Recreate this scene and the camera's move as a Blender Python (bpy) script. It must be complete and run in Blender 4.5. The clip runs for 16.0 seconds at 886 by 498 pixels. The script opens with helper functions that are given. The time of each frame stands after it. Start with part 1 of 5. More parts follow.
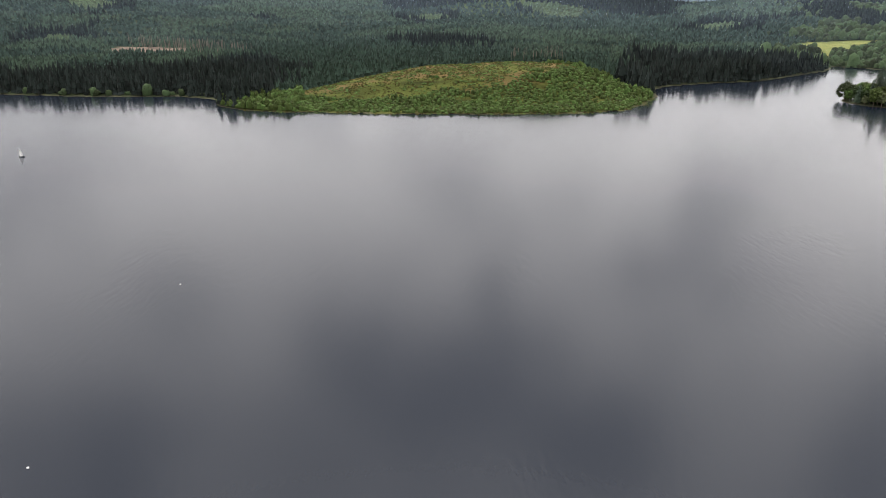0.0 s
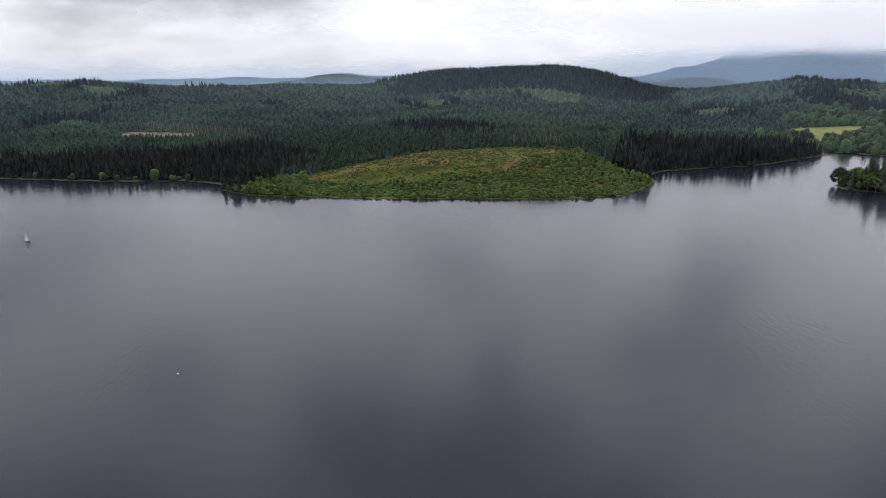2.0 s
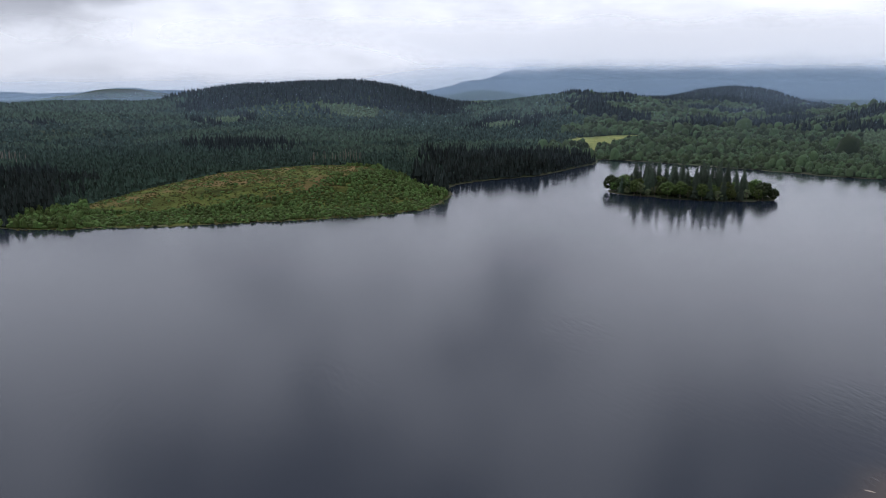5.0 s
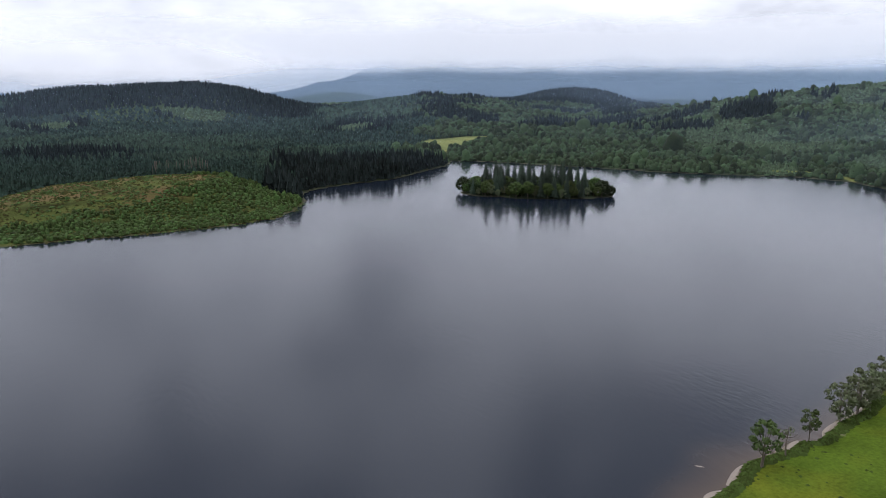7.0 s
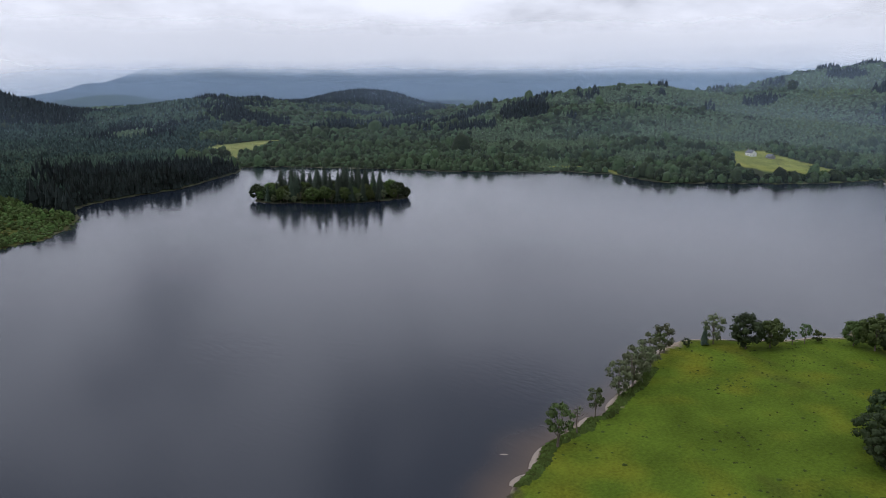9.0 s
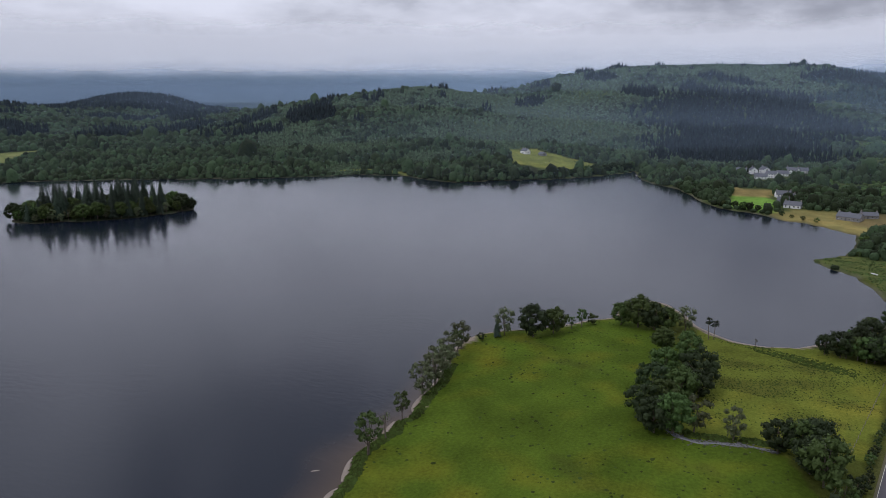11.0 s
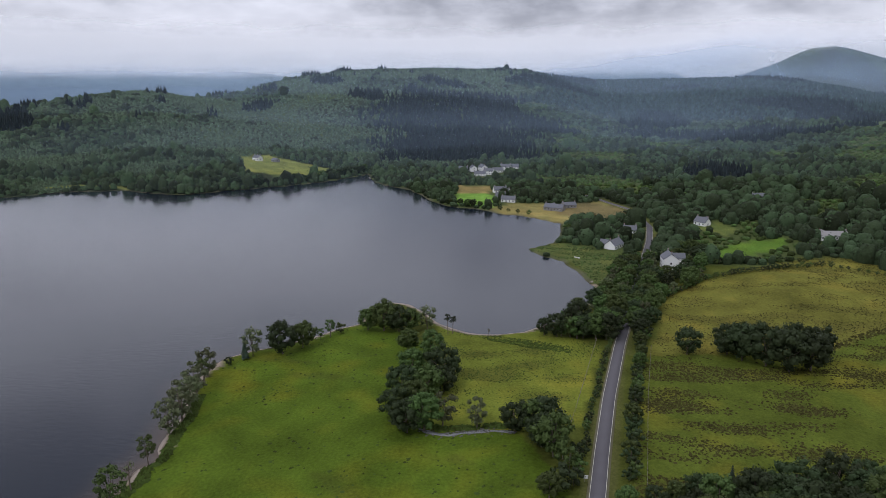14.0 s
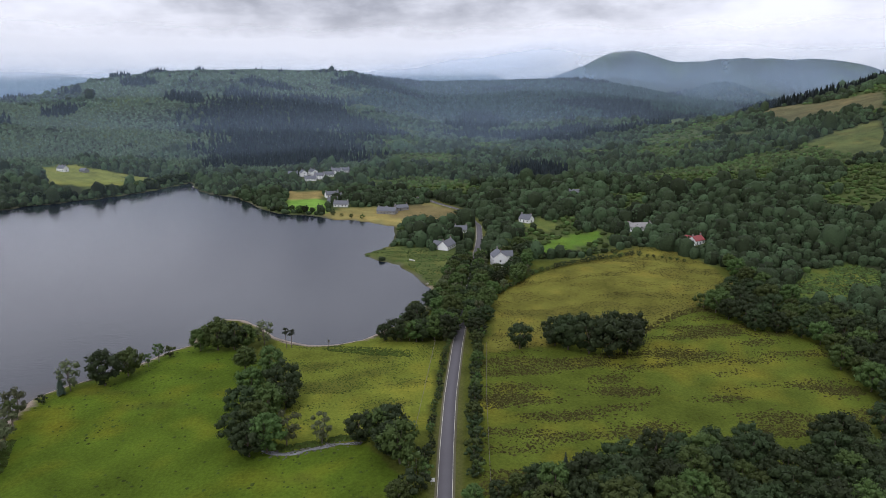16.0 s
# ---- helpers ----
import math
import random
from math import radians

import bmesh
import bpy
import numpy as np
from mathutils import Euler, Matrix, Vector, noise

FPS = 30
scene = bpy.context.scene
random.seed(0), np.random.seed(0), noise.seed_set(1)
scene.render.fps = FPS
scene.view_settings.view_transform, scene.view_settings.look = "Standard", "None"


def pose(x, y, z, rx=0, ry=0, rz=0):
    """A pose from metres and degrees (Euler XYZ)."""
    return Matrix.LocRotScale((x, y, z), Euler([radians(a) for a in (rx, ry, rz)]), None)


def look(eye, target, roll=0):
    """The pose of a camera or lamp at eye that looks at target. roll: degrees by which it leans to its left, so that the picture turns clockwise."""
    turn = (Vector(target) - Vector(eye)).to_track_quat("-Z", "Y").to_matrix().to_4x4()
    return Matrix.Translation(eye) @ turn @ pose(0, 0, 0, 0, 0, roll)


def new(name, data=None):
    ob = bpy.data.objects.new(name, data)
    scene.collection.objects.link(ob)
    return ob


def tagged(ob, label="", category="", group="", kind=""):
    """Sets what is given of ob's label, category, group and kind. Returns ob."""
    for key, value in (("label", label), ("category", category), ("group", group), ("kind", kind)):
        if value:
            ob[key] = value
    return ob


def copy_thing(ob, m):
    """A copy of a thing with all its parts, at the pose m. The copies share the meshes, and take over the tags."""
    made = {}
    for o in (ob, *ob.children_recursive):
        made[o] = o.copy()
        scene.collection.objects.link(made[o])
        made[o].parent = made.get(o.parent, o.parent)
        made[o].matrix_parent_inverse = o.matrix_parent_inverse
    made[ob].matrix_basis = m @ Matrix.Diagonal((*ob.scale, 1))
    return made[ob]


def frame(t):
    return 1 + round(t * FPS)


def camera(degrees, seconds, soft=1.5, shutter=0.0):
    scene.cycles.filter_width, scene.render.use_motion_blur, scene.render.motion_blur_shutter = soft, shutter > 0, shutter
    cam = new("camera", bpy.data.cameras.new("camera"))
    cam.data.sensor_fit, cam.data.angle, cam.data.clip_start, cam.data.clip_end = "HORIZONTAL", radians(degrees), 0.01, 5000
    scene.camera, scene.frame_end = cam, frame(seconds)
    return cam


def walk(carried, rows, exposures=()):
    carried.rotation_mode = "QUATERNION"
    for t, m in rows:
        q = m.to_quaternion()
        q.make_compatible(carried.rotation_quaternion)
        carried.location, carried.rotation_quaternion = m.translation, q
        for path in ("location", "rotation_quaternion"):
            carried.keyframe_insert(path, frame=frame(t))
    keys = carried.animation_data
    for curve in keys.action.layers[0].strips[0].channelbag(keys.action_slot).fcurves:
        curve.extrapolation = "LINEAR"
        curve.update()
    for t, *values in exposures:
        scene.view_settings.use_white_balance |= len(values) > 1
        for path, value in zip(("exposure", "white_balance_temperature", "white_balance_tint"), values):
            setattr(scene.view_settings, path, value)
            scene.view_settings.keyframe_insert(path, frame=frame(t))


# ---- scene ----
# ---------------- camera: a drone that climbs slowly and turns to the right
cam = camera(63.9, 16.0, 0.55)
PATH = [
    (0, 0.00, 0.00, 93.54, -0.488, 20.871),
    (0.5, 0.20, -0.04, 94.47, -0.512, 19.365),
    (1, 0.42, -0.07, 95.39, -0.561, 17.765),
    (1.5, 0.65, -0.07, 96.28, -0.607, 16.141),
    (2, 0.91, -0.06, 97.14, -0.667, 14.529),
    (2.5, 1.22, -0.04, 97.97, -0.712, 13.704),
    (3, 1.59, -0.03, 98.78, -0.749, 13.639),
    (3.5, 2.02, -0.03, 99.58, 0.634, 13.595),
    (4, 2.49, -0.05, 100.37, 5.530, 13.557),
    (4.5, 2.97, -0.09, 101.16, 10.890, 13.553),
    (7, 5.69, -0.79, 105.47, 26.657, 13.501),
    (7.5, 5.85, -0.66, 106.19, 30.460, 13.490),
    (8, 5.99, -0.52, 106.92, 34.588, 13.464),
    (8.5, 6.14, -0.41, 107.70, 38.774, 13.452),
    (9, 6.22, -0.32, 108.48, 43.066, 13.443),
    (9.5, 6.25, -0.26, 109.26, 47.816, 13.424),
    (10, 6.26, -0.24, 110.06, 52.253, 13.397),
    (12.5, 5.25, -0.45, 114.81, 70.540, 13.307),
    (13, 5.24, -0.44, 115.71, 74.412, 13.293),
    (13.5, 5.22, -0.38, 116.61, 77.777, 13.289),
    (14, 5.21, -0.28, 117.52, 81.026, 13.284),
    (14.5, 5.23, -0.22, 118.41, 84.386, 13.276),
    (15, 5.28, -0.19, 119.29, 87.907, 13.281),
    (15.5, 5.35, -0.14, 120.16, 91.323, 13.261),
    (16, 5.42, -0.09, 120.99, 94.625, 13.240),
]
EXPOSURE = [(0, 0.80, 6600, 13), (1.2, 0.47, 6350, 14), (3.0, -0.12, 5850, 16), (4.5, -0.06, 5800, 15), (7, 0.03, 5800, 15), (8, 0.0, 5780, 15), (9, -0.22, 5750, 16), (10, -0.53, 5700, 17), (12.5, -0.50, 5740, 19), (14.5, -0.22, 5820, 17), (16, -0.08, 5850, 17)]
SKY = 1.12
walk(cam, [(t, pose(x, y, z, 90 - tilt, 0, -yaw)) for t, x, y, z, yaw, tilt in PATH], EXPOSURE)

# ---------------- sky: an overcast of grey banks, and a weak wide sun behind it
SUN_ELEV, SUN_AZ = radians(50), radians(-62)
world = bpy.data.worlds.new("overcast")
scene.world = world
world.use_nodes = True
W = world.node_tree
W.nodes.clear()


def wn(kind, **inputs):
    n = W.nodes.new(kind)
    for k, v in inputs.items():
        n.inputs[k].default_value = v
    return n


def wmath(op, a, b=None):
    n = W.nodes.new("ShaderNodeMath")
    n.operation = op
    for i, v in enumerate((a, b)):
        if v is None:
            continue
        if isinstance(v, (int, float)):
            n.inputs[i].default_value = v
        else:
            W.links.new(v, n.inputs[i])
    return n.outputs[0]


tc = W.nodes.new("ShaderNodeTexCoord")
sep = W.nodes.new("ShaderNodeSeparateXYZ")
W.links.new(tc.outputs["Generated"], sep.inputs[0])
up = wmath("ADD", wmath("MAXIMUM", sep.outputs[2], 0.0), 0.30)
comb = W.nodes.new("ShaderNodeCombineXYZ")
W.links.new(wmath("ADD", wmath("DIVIDE", sep.outputs[0], up), 6.254), comb.inputs[0])
W.links.new(wmath("ADD", wmath("DIVIDE", sep.outputs[1], up), 9.674), comb.inputs[1])
comb.inputs[2].default_value = 69.66
bank = wn("ShaderNodeTexNoise", Scale=1.0, Detail=4.0, Roughness=0.5)
W.links.new(comb.outputs[0], bank.inputs["Vector"])
wisp = wn("ShaderNodeTexNoise", Scale=3.6, Detail=5.0, Roughness=0.6)
W.links.new(comb.outputs[0], wisp.inputs["Vector"])
BRIGHT_AZ = radians(58)
side = wmath("ADD", wmath("MULTIPLY", sep.outputs[0], math.sin(BRIGHT_AZ)), wmath("MULTIPLY", sep.outputs[1], math.cos(BRIGHT_AZ)))
high = wmath("MAXIMUM", sep.outputs[2], 0.0)
up_light = wmath("ADD", wmath("ADD", wmath("MULTIPLY", high, 0.25), 0.94), wmath("MULTIPLY", wmath("MULTIPLY", side, high), 0.65))
both = wmath("ADD", wmath("MULTIPLY", bank.outputs[0], 0.72), wmath("MULTIPLY", wisp.outputs[0], 0.28))
depth = wmath("MINIMUM", wmath("ADD", wmath("MULTIPLY", wmath("MAXIMUM", sep.outputs[2], 0.0), 6.0), 0.30), 2.3)
both = wmath("ADD", wmath("MULTIPLY", wmath("SUBTRACT", both, 0.5), depth), 0.51)
ramp = W.nodes.new("ShaderNodeValToRGB")
ramp.color_ramp.elements[0].position, ramp.color_ramp.elements[0].color = 0.41, (0.42, 0.42, 0.428, 1)
ramp.color_ramp.elements[1].position, ramp.color_ramp.elements[1].color = 0.585, (0.99, 0.98, 0.96, 1)
mid = ramp.color_ramp.elements.new(0.5)
mid.color = (0.785, 0.78, 0.768, 1)
W.links.new(both, ramp.inputs[0])
sky = W.nodes.new("ShaderNodeTexSky")
sky.sky_type, sky.sun_disc = "NISHITA", False
sky.sun_elevation, sky.sun_rotation = SUN_ELEV, SUN_AZ
sky_dim = W.nodes.new("ShaderNodeVectorMath")
sky_dim.operation = "SCALE"
sky_dim.inputs["Scale"].default_value = 0.10
W.links.new(sky.outputs[0], sky_dim.inputs[0])
mix = W.nodes.new("ShaderNodeMix")
mix.data_type = "RGBA"
mix.inputs["Factor"].default_value = 0.94
W.links.new(sky_dim.outputs[0], mix.inputs["A"])
W.links.new(ramp.outputs[0], mix.inputs["B"])
bg = wn("ShaderNodeBackground")
W.links.new(wmath("MULTIPLY", up_light, SKY), bg.inputs["Strength"])
W.links.new(mix.outputs["Result"], bg.inputs[0])
wo = W.nodes.new("ShaderNodeOutputWorld")
W.links.new(bg.outputs[0], wo.inputs[0])

sun = new("sun", bpy.data.lights.new("sun", "SUN"))
sun.data.energy, sun.data.angle, sun.data.color = 1.3, radians(12), (1.0, 0.96, 0.9)
sun_dir = Vector((math.sin(SUN_AZ) * math.cos(SUN_ELEV), math.cos(SUN_AZ) * math.cos(SUN_ELEV), math.sin(SUN_ELEV)))
sun.matrix_world = look(sun_dir * 1000, (0, 0, 0))


# ---------------- materials
def material(name, base=(0.5, 0.5, 0.5), rough=0.8, metal=0.0, spread=0.25, scale=1.0, fine=8.0, bump=0.0, bump_dist=0.1,
             attribute="", random_by="", vary=0.7, second=None, hue=0.0, spec=0.5, two_sided_light=0.0):
    """Base colour with stains at one scale and grain at another; random_by: OBJECT or ISLAND; attribute: a land-cover colour."""
    m = bpy.data.materials.new(name)
    m.use_nodes = True
    t = m.node_tree
    p = t.nodes["Principled BSDF"]
    p.inputs["Roughness"].default_value, p.inputs["Metallic"].default_value = rough, metal
    p.inputs["Specular IOR Level"].default_value = spec

    def add(kind, **inputs):
        n = t.nodes.new(kind)
        for k, v in inputs.items():
            n.inputs[k].default_value = v
        return n

    def calc(op, a, b):
        n = t.nodes.new("ShaderNodeMath")
        n.operation = op
        for i, v in enumerate((a, b)):
            if isinstance(v, (int, float)):
                n.inputs[i].default_value = v
            else:
                t.links.new(v, n.inputs[i])
        return n.outputs[0]

    geo = add("ShaderNodeNewGeometry")
    where = add("ShaderNodeTexCoord").outputs["Object"] if not attribute and not random_by == "ISLAND" else geo.outputs["Position"]
    large = add("ShaderNodeTexNoise", Scale=scale, Detail=4.0, Roughness=0.6)
    small = add("ShaderNodeTexNoise", Scale=scale * fine, Detail=5.0, Roughness=0.65)
    t.links.new(where, large.inputs["Vector"])
    t.links.new(where, small.inputs["Vector"])
    if attribute:
        a = add("ShaderNodeAttribute")
        a.attribute_name = attribute
        colour = a.outputs["Color"]
    else:
        rgb = add("ShaderNodeRGB")
        rgb.outputs[0].default_value = (*base, 1)
        colour = rgb.outputs[0]
    if second:
        mx = add("ShaderNodeMix")
        mx.data_type = "RGBA"
        mx.inputs["B"].default_value = (*second, 1)
        t.links.new(colour, mx.inputs["A"])
        rp = add("ShaderNodeMapRange")
        rp.inputs["From Min"].default_value, rp.inputs["From Max"].default_value = 0.42, 0.62
        t.links.new(large.outputs[0], rp.inputs["Value"])
        t.links.new(rp.outputs[0], mx.inputs["Factor"])
        colour = mx.outputs["Result"]
    hsv = add("ShaderNodeHueSaturation")
    t.links.new(colour, hsv.inputs["Color"])
    value = calc("ADD", calc("MULTIPLY", large.outputs[0], spread * 2), calc("ADD", calc("MULTIPLY", small.outputs[0], spread * 2), 1 - spread * 2))
    if random_by:
        r = add("ShaderNodeObjectInfo").outputs["Random"] if random_by == "OBJECT" else geo.outputs["Random Per Island"]
        value = calc("MULTIPLY", value, calc("ADD", calc("MULTIPLY", r, vary), 1 - vary / 2))
        t.links.new(calc("ADD", calc("MULTIPLY", r, hue), 0.5 - hue / 2), hsv.inputs["Hue"])
    t.links.new(value, hsv.inputs["Value"])
    t.links.new(hsv.outputs[0], p.inputs["Base Color"])
    if bump:
        b = add("ShaderNodeBump", Strength=bump, Distance=bump_dist)
        t.links.new(small.outputs[0], b.inputs["Height"])
        t.links.new(b.outputs[0], p.inputs["Normal"])
    if two_sided_light:
        tr = add("ShaderNodeBsdfTranslucent")
        t.links.new(hsv.outputs[0], tr.inputs["Color"])
        ms = add("ShaderNodeMixShader", Fac=two_sided_light)
        t.links.new(p.outputs[0], ms.inputs[1])
        t.links.new(tr.outputs[0], ms.inputs[2])
        t.links.new(ms.outputs[0], t.nodes["Material Output"].inputs["Surface"])
    return m


M_GROUND = material("land", attribute="land", rough=0.95, spread=0.62, scale=0.05, fine=18, bump=0.9, bump_dist=0.5, spec=0.05)
M_SPRUCE = material("spruce needles", (0.015, 0.021, 0.018), 0.85, vary=1.1, spread=0.3, scale=0.03, fine=25, random_by="ISLAND", hue=0.03, spec=0.15)
M_PLANT = material("young conifer needles", (0.027, 0.046, 0.032), 0.85, vary=1.2, spread=0.3, scale=0.02, fine=30, random_by="ISLAND", hue=0.04, spec=0.15)
M_LARCH = material("larch needles", (0.076, 0.108, 0.056), 0.85, spread=0.22, scale=0.015, fine=30, random_by="ISLAND", hue=0.03, spec=0.15)
M_YOUNG = material("young spruce rows", (0.040, 0.064, 0.040), 0.85, vary=1.1, spread=0.3, scale=0.03, fine=25, random_by="ISLAND", hue=0.03, spec=0.15)
M_BROAD = material("broadleaf canopy", (0.040, 0.059, 0.027), 0.85, vary=1.2, spread=0.45, scale=0.06, fine=14, random_by="ISLAND", hue=0.04, spec=0.1, bump=0.9, bump_dist=0.8)
M_SHRUB = material("young birch scrub", (0.054, 0.082, 0.022), 0.85, vary=1.0, spread=0.45, scale=0.08, fine=16, random_by="ISLAND", hue=0.04, spec=0.1, bump=0.9, bump_dist=0.5)
M_LEAF = material("leaves", (0.068, 0.100, 0.026), 0.7, spread=0.25, scale=0.35, fine=6, random_by="OBJECT", hue=0.05, spec=0.2, two_sided_light=0.2)
M_LEAF_DARK = material("dark leaves", (0.033, 0.048, 0.017), 0.7, spread=0.25, scale=0.35, fine=6, random_by="OBJECT", hue=0.04, spec=0.2, two_sided_light=0.15)
M_LEAF_PALE = material("pale willow leaves", (0.110, 0.126, 0.060), 0.7, spread=0.25, scale=0.35, fine=6, random_by="OBJECT", hue=0.04, spec=0.2, two_sided_light=0.2)
M_NEEDLE = material("needles", (0.032, 0.048, 0.030), 0.8, spread=0.22, scale=0.5, fine=6, random_by="OBJECT", hue=0.03, spec=0.2)
M_BARK = material("bark", (0.14, 0.11, 0.085), 0.9, spread=0.3, scale=1.5, fine=6, bump=0.5, bump_dist=0.05)
M_TUFT = material("rush tufts", (0.050, 0.047, 0.014), 0.9, spread=0.2, scale=0.05, fine=20, random_by="ISLAND", hue=0.02, spec=0.05)
M_TUFT_DARK = material("dark meadow tufts", (0.046, 0.066, 0.014), 0.9, spread=0.2, scale=0.05, fine=20, random_by="ISLAND", hue=0.02, spec=0.05)
M_ROAD = material("asphalt", (0.105, 0.098, 0.105), 0.85, spread=0.12, scale=0.15, fine=30, bump=0.2, bump_dist=0.01, spec=0.3)
M_LINE = material("road paint", (0.62, 0.60, 0.48), 0.7, spread=0.15, scale=0.6)
M_VERGE = material("verge gravel", (0.13, 0.12, 0.06), 0.95, spread=0.25, scale=0.4, fine=10, bump=0.4)
M_RENDER = material("white harling", (0.86, 0.86, 0.84), 0.9, spread=0.08, scale=0.5, fine=12, bump=0.3, bump_dist=0.02)
M_STONE = material("grey stone wall", (0.26, 0.25, 0.24), 0.9, spread=0.2, scale=0.8, fine=8, bump=0.5, bump_dist=0.04)
M_SLATE = material("slate", (0.11, 0.115, 0.13), 0.6, spread=0.2, scale=0.9, fine=10, bump=0.3, bump_dist=0.03)
M_REDROOF = material("red roof sheet", (0.26, 0.045, 0.045), 0.55, spread=0.15, scale=0.9, fine=10)
M_PANE = material("dark window pane", (0.02, 0.024, 0.03), 0.08, spread=0.05)
M_WHITE = material("white paint", (0.78, 0.78, 0.76), 0.5, spread=0.06, scale=1.0)
M_SAIL = material("white sailcloth", (0.80, 0.80, 0.78), 0.8, spread=0.05, scale=1.0, two_sided_light=0.3)
M_HULL = material("dark hull paint", (0.05, 0.055, 0.07), 0.35, spread=0.1)
M_WOOD = material("weathered wood", (0.24, 0.21, 0.18), 0.9, spread=0.25, scale=1.5, fine=8, bump=0.4, bump_dist=0.02)
M_SAND = material("shingle and sand", (0.26, 0.215, 0.17), 0.95, spread=0.2, scale=0.3, fine=14, bump=0.5, bump_dist=0.05)
# pale grey base with strong stains imitates sky reflections on the broken water
M_BURN = material("shallow broken water, painted reflections", (0.17, 0.17, 0.175), 0.3, spread=0.7, scale=0.7, fine=5, bump=0.6, bump_dist=0.1)
M_ROCK = material("stream stones", (0.10, 0.095, 0.085), 0.9, spread=0.3, scale=0.8, fine=8, bump=0.5)


def water_material():
    m = bpy.data.materials.new("peaty lake water")
    m.use_nodes = True
    t = m.node_tree
    p = t.nodes["Principled BSDF"]
    peat = t.nodes.new("ShaderNodeMix")
    peat.data_type = "RGBA"
    peat.inputs["A"].default_value, peat.inputs["B"].default_value = (0.008, 0.012, 0.020, 1), (0.085, 0.060, 0.042, 1)
    shoal = t.nodes.new("ShaderNodeAttribute")
    shoal.attribute_name = "shoal"
    t.links.new(shoal.outputs["Fac"], peat.inputs["Factor"])
    t.links.new(peat.outputs["Result"], p.inputs["Base Color"])
    p.inputs["Roughness"].default_value, p.inputs["IOR"].default_value = 0.15, 1.34
    geo = t.nodes.new("ShaderNodeNewGeometry")
    mp = t.nodes.new("ShaderNodeMapping")
    mp.inputs["Rotation"].default_value = (0, 0, 0.7)
    mp.inputs["Scale"].default_value = (1.0, 0.35, 1.0)
    t.links.new(geo.outputs["Position"], mp.inputs["Vector"])
    ripple = t.nodes.new("ShaderNodeTexNoise")
    ripple.inputs["Scale"].default_value, ripple.inputs["Detail"].default_value = 0.55, 4.0
    t.links.new(mp.outputs[0], ripple.inputs["Vector"])
    gust = t.nodes.new("ShaderNodeTexNoise")
    gust.inputs["Scale"].default_value, gust.inputs["Detail"].default_value = 0.012, 3.0
    t.links.new(geo.outputs["Position"], gust.inputs["Vector"])
    rg = t.nodes.new("ShaderNodeMapRange")
    rg.inputs["From Min"].default_value, rg.inputs["From Max"].default_value = 0.45, 0.68
    rg.inputs["To Min"].default_value, rg.inputs["To Max"].default_value = 0.10, 0.38
    t.links.new(gust.outputs[0], rg.inputs["Value"])
    b = t.nodes.new("ShaderNodeBump")
    b.inputs["Distance"].default_value = 0.25
    t.links.new(rg.outputs[0], b.inputs["Strength"])
    t.links.new(ripple.outputs[0], b.inputs["Height"])
    t.links.new(b.outputs[0], p.inputs["Normal"])
    return m


M_WATER = water_material()


def veil_material(name, colour, most, glow=0.0, seed=0.0):
    """Ragged sheet for cloud, or to imitate haze by its tint; glow self-lights it."""
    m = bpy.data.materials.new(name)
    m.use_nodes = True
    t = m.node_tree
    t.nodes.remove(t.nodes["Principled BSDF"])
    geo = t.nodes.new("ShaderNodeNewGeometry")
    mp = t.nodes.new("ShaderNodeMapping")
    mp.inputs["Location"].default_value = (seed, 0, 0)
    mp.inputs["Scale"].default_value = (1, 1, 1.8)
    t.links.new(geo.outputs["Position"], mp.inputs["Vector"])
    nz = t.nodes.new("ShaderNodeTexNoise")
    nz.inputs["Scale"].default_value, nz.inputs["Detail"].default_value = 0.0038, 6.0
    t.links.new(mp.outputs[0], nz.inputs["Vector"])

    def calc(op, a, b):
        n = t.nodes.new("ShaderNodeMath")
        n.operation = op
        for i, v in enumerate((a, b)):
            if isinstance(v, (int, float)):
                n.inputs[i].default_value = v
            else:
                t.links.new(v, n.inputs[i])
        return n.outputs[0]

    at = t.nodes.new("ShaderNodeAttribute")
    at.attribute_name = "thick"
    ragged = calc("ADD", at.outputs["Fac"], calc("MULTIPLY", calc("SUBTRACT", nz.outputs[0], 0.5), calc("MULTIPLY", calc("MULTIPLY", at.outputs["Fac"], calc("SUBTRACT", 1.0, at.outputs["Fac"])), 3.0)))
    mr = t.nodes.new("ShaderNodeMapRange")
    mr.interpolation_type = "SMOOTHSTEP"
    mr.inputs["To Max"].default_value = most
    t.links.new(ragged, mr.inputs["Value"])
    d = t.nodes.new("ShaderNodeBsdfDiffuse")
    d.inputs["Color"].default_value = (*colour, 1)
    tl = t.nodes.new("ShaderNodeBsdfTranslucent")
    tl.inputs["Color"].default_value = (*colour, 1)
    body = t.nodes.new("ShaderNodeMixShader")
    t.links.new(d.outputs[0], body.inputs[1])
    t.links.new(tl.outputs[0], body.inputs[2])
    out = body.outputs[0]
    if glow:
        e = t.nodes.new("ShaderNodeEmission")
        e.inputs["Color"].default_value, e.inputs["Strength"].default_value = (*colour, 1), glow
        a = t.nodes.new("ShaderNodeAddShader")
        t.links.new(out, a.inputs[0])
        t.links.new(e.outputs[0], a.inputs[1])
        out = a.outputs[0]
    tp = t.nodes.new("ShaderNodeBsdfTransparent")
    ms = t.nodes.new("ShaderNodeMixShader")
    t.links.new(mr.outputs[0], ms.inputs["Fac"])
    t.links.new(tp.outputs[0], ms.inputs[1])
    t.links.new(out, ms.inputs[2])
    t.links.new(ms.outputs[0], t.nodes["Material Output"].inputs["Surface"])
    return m


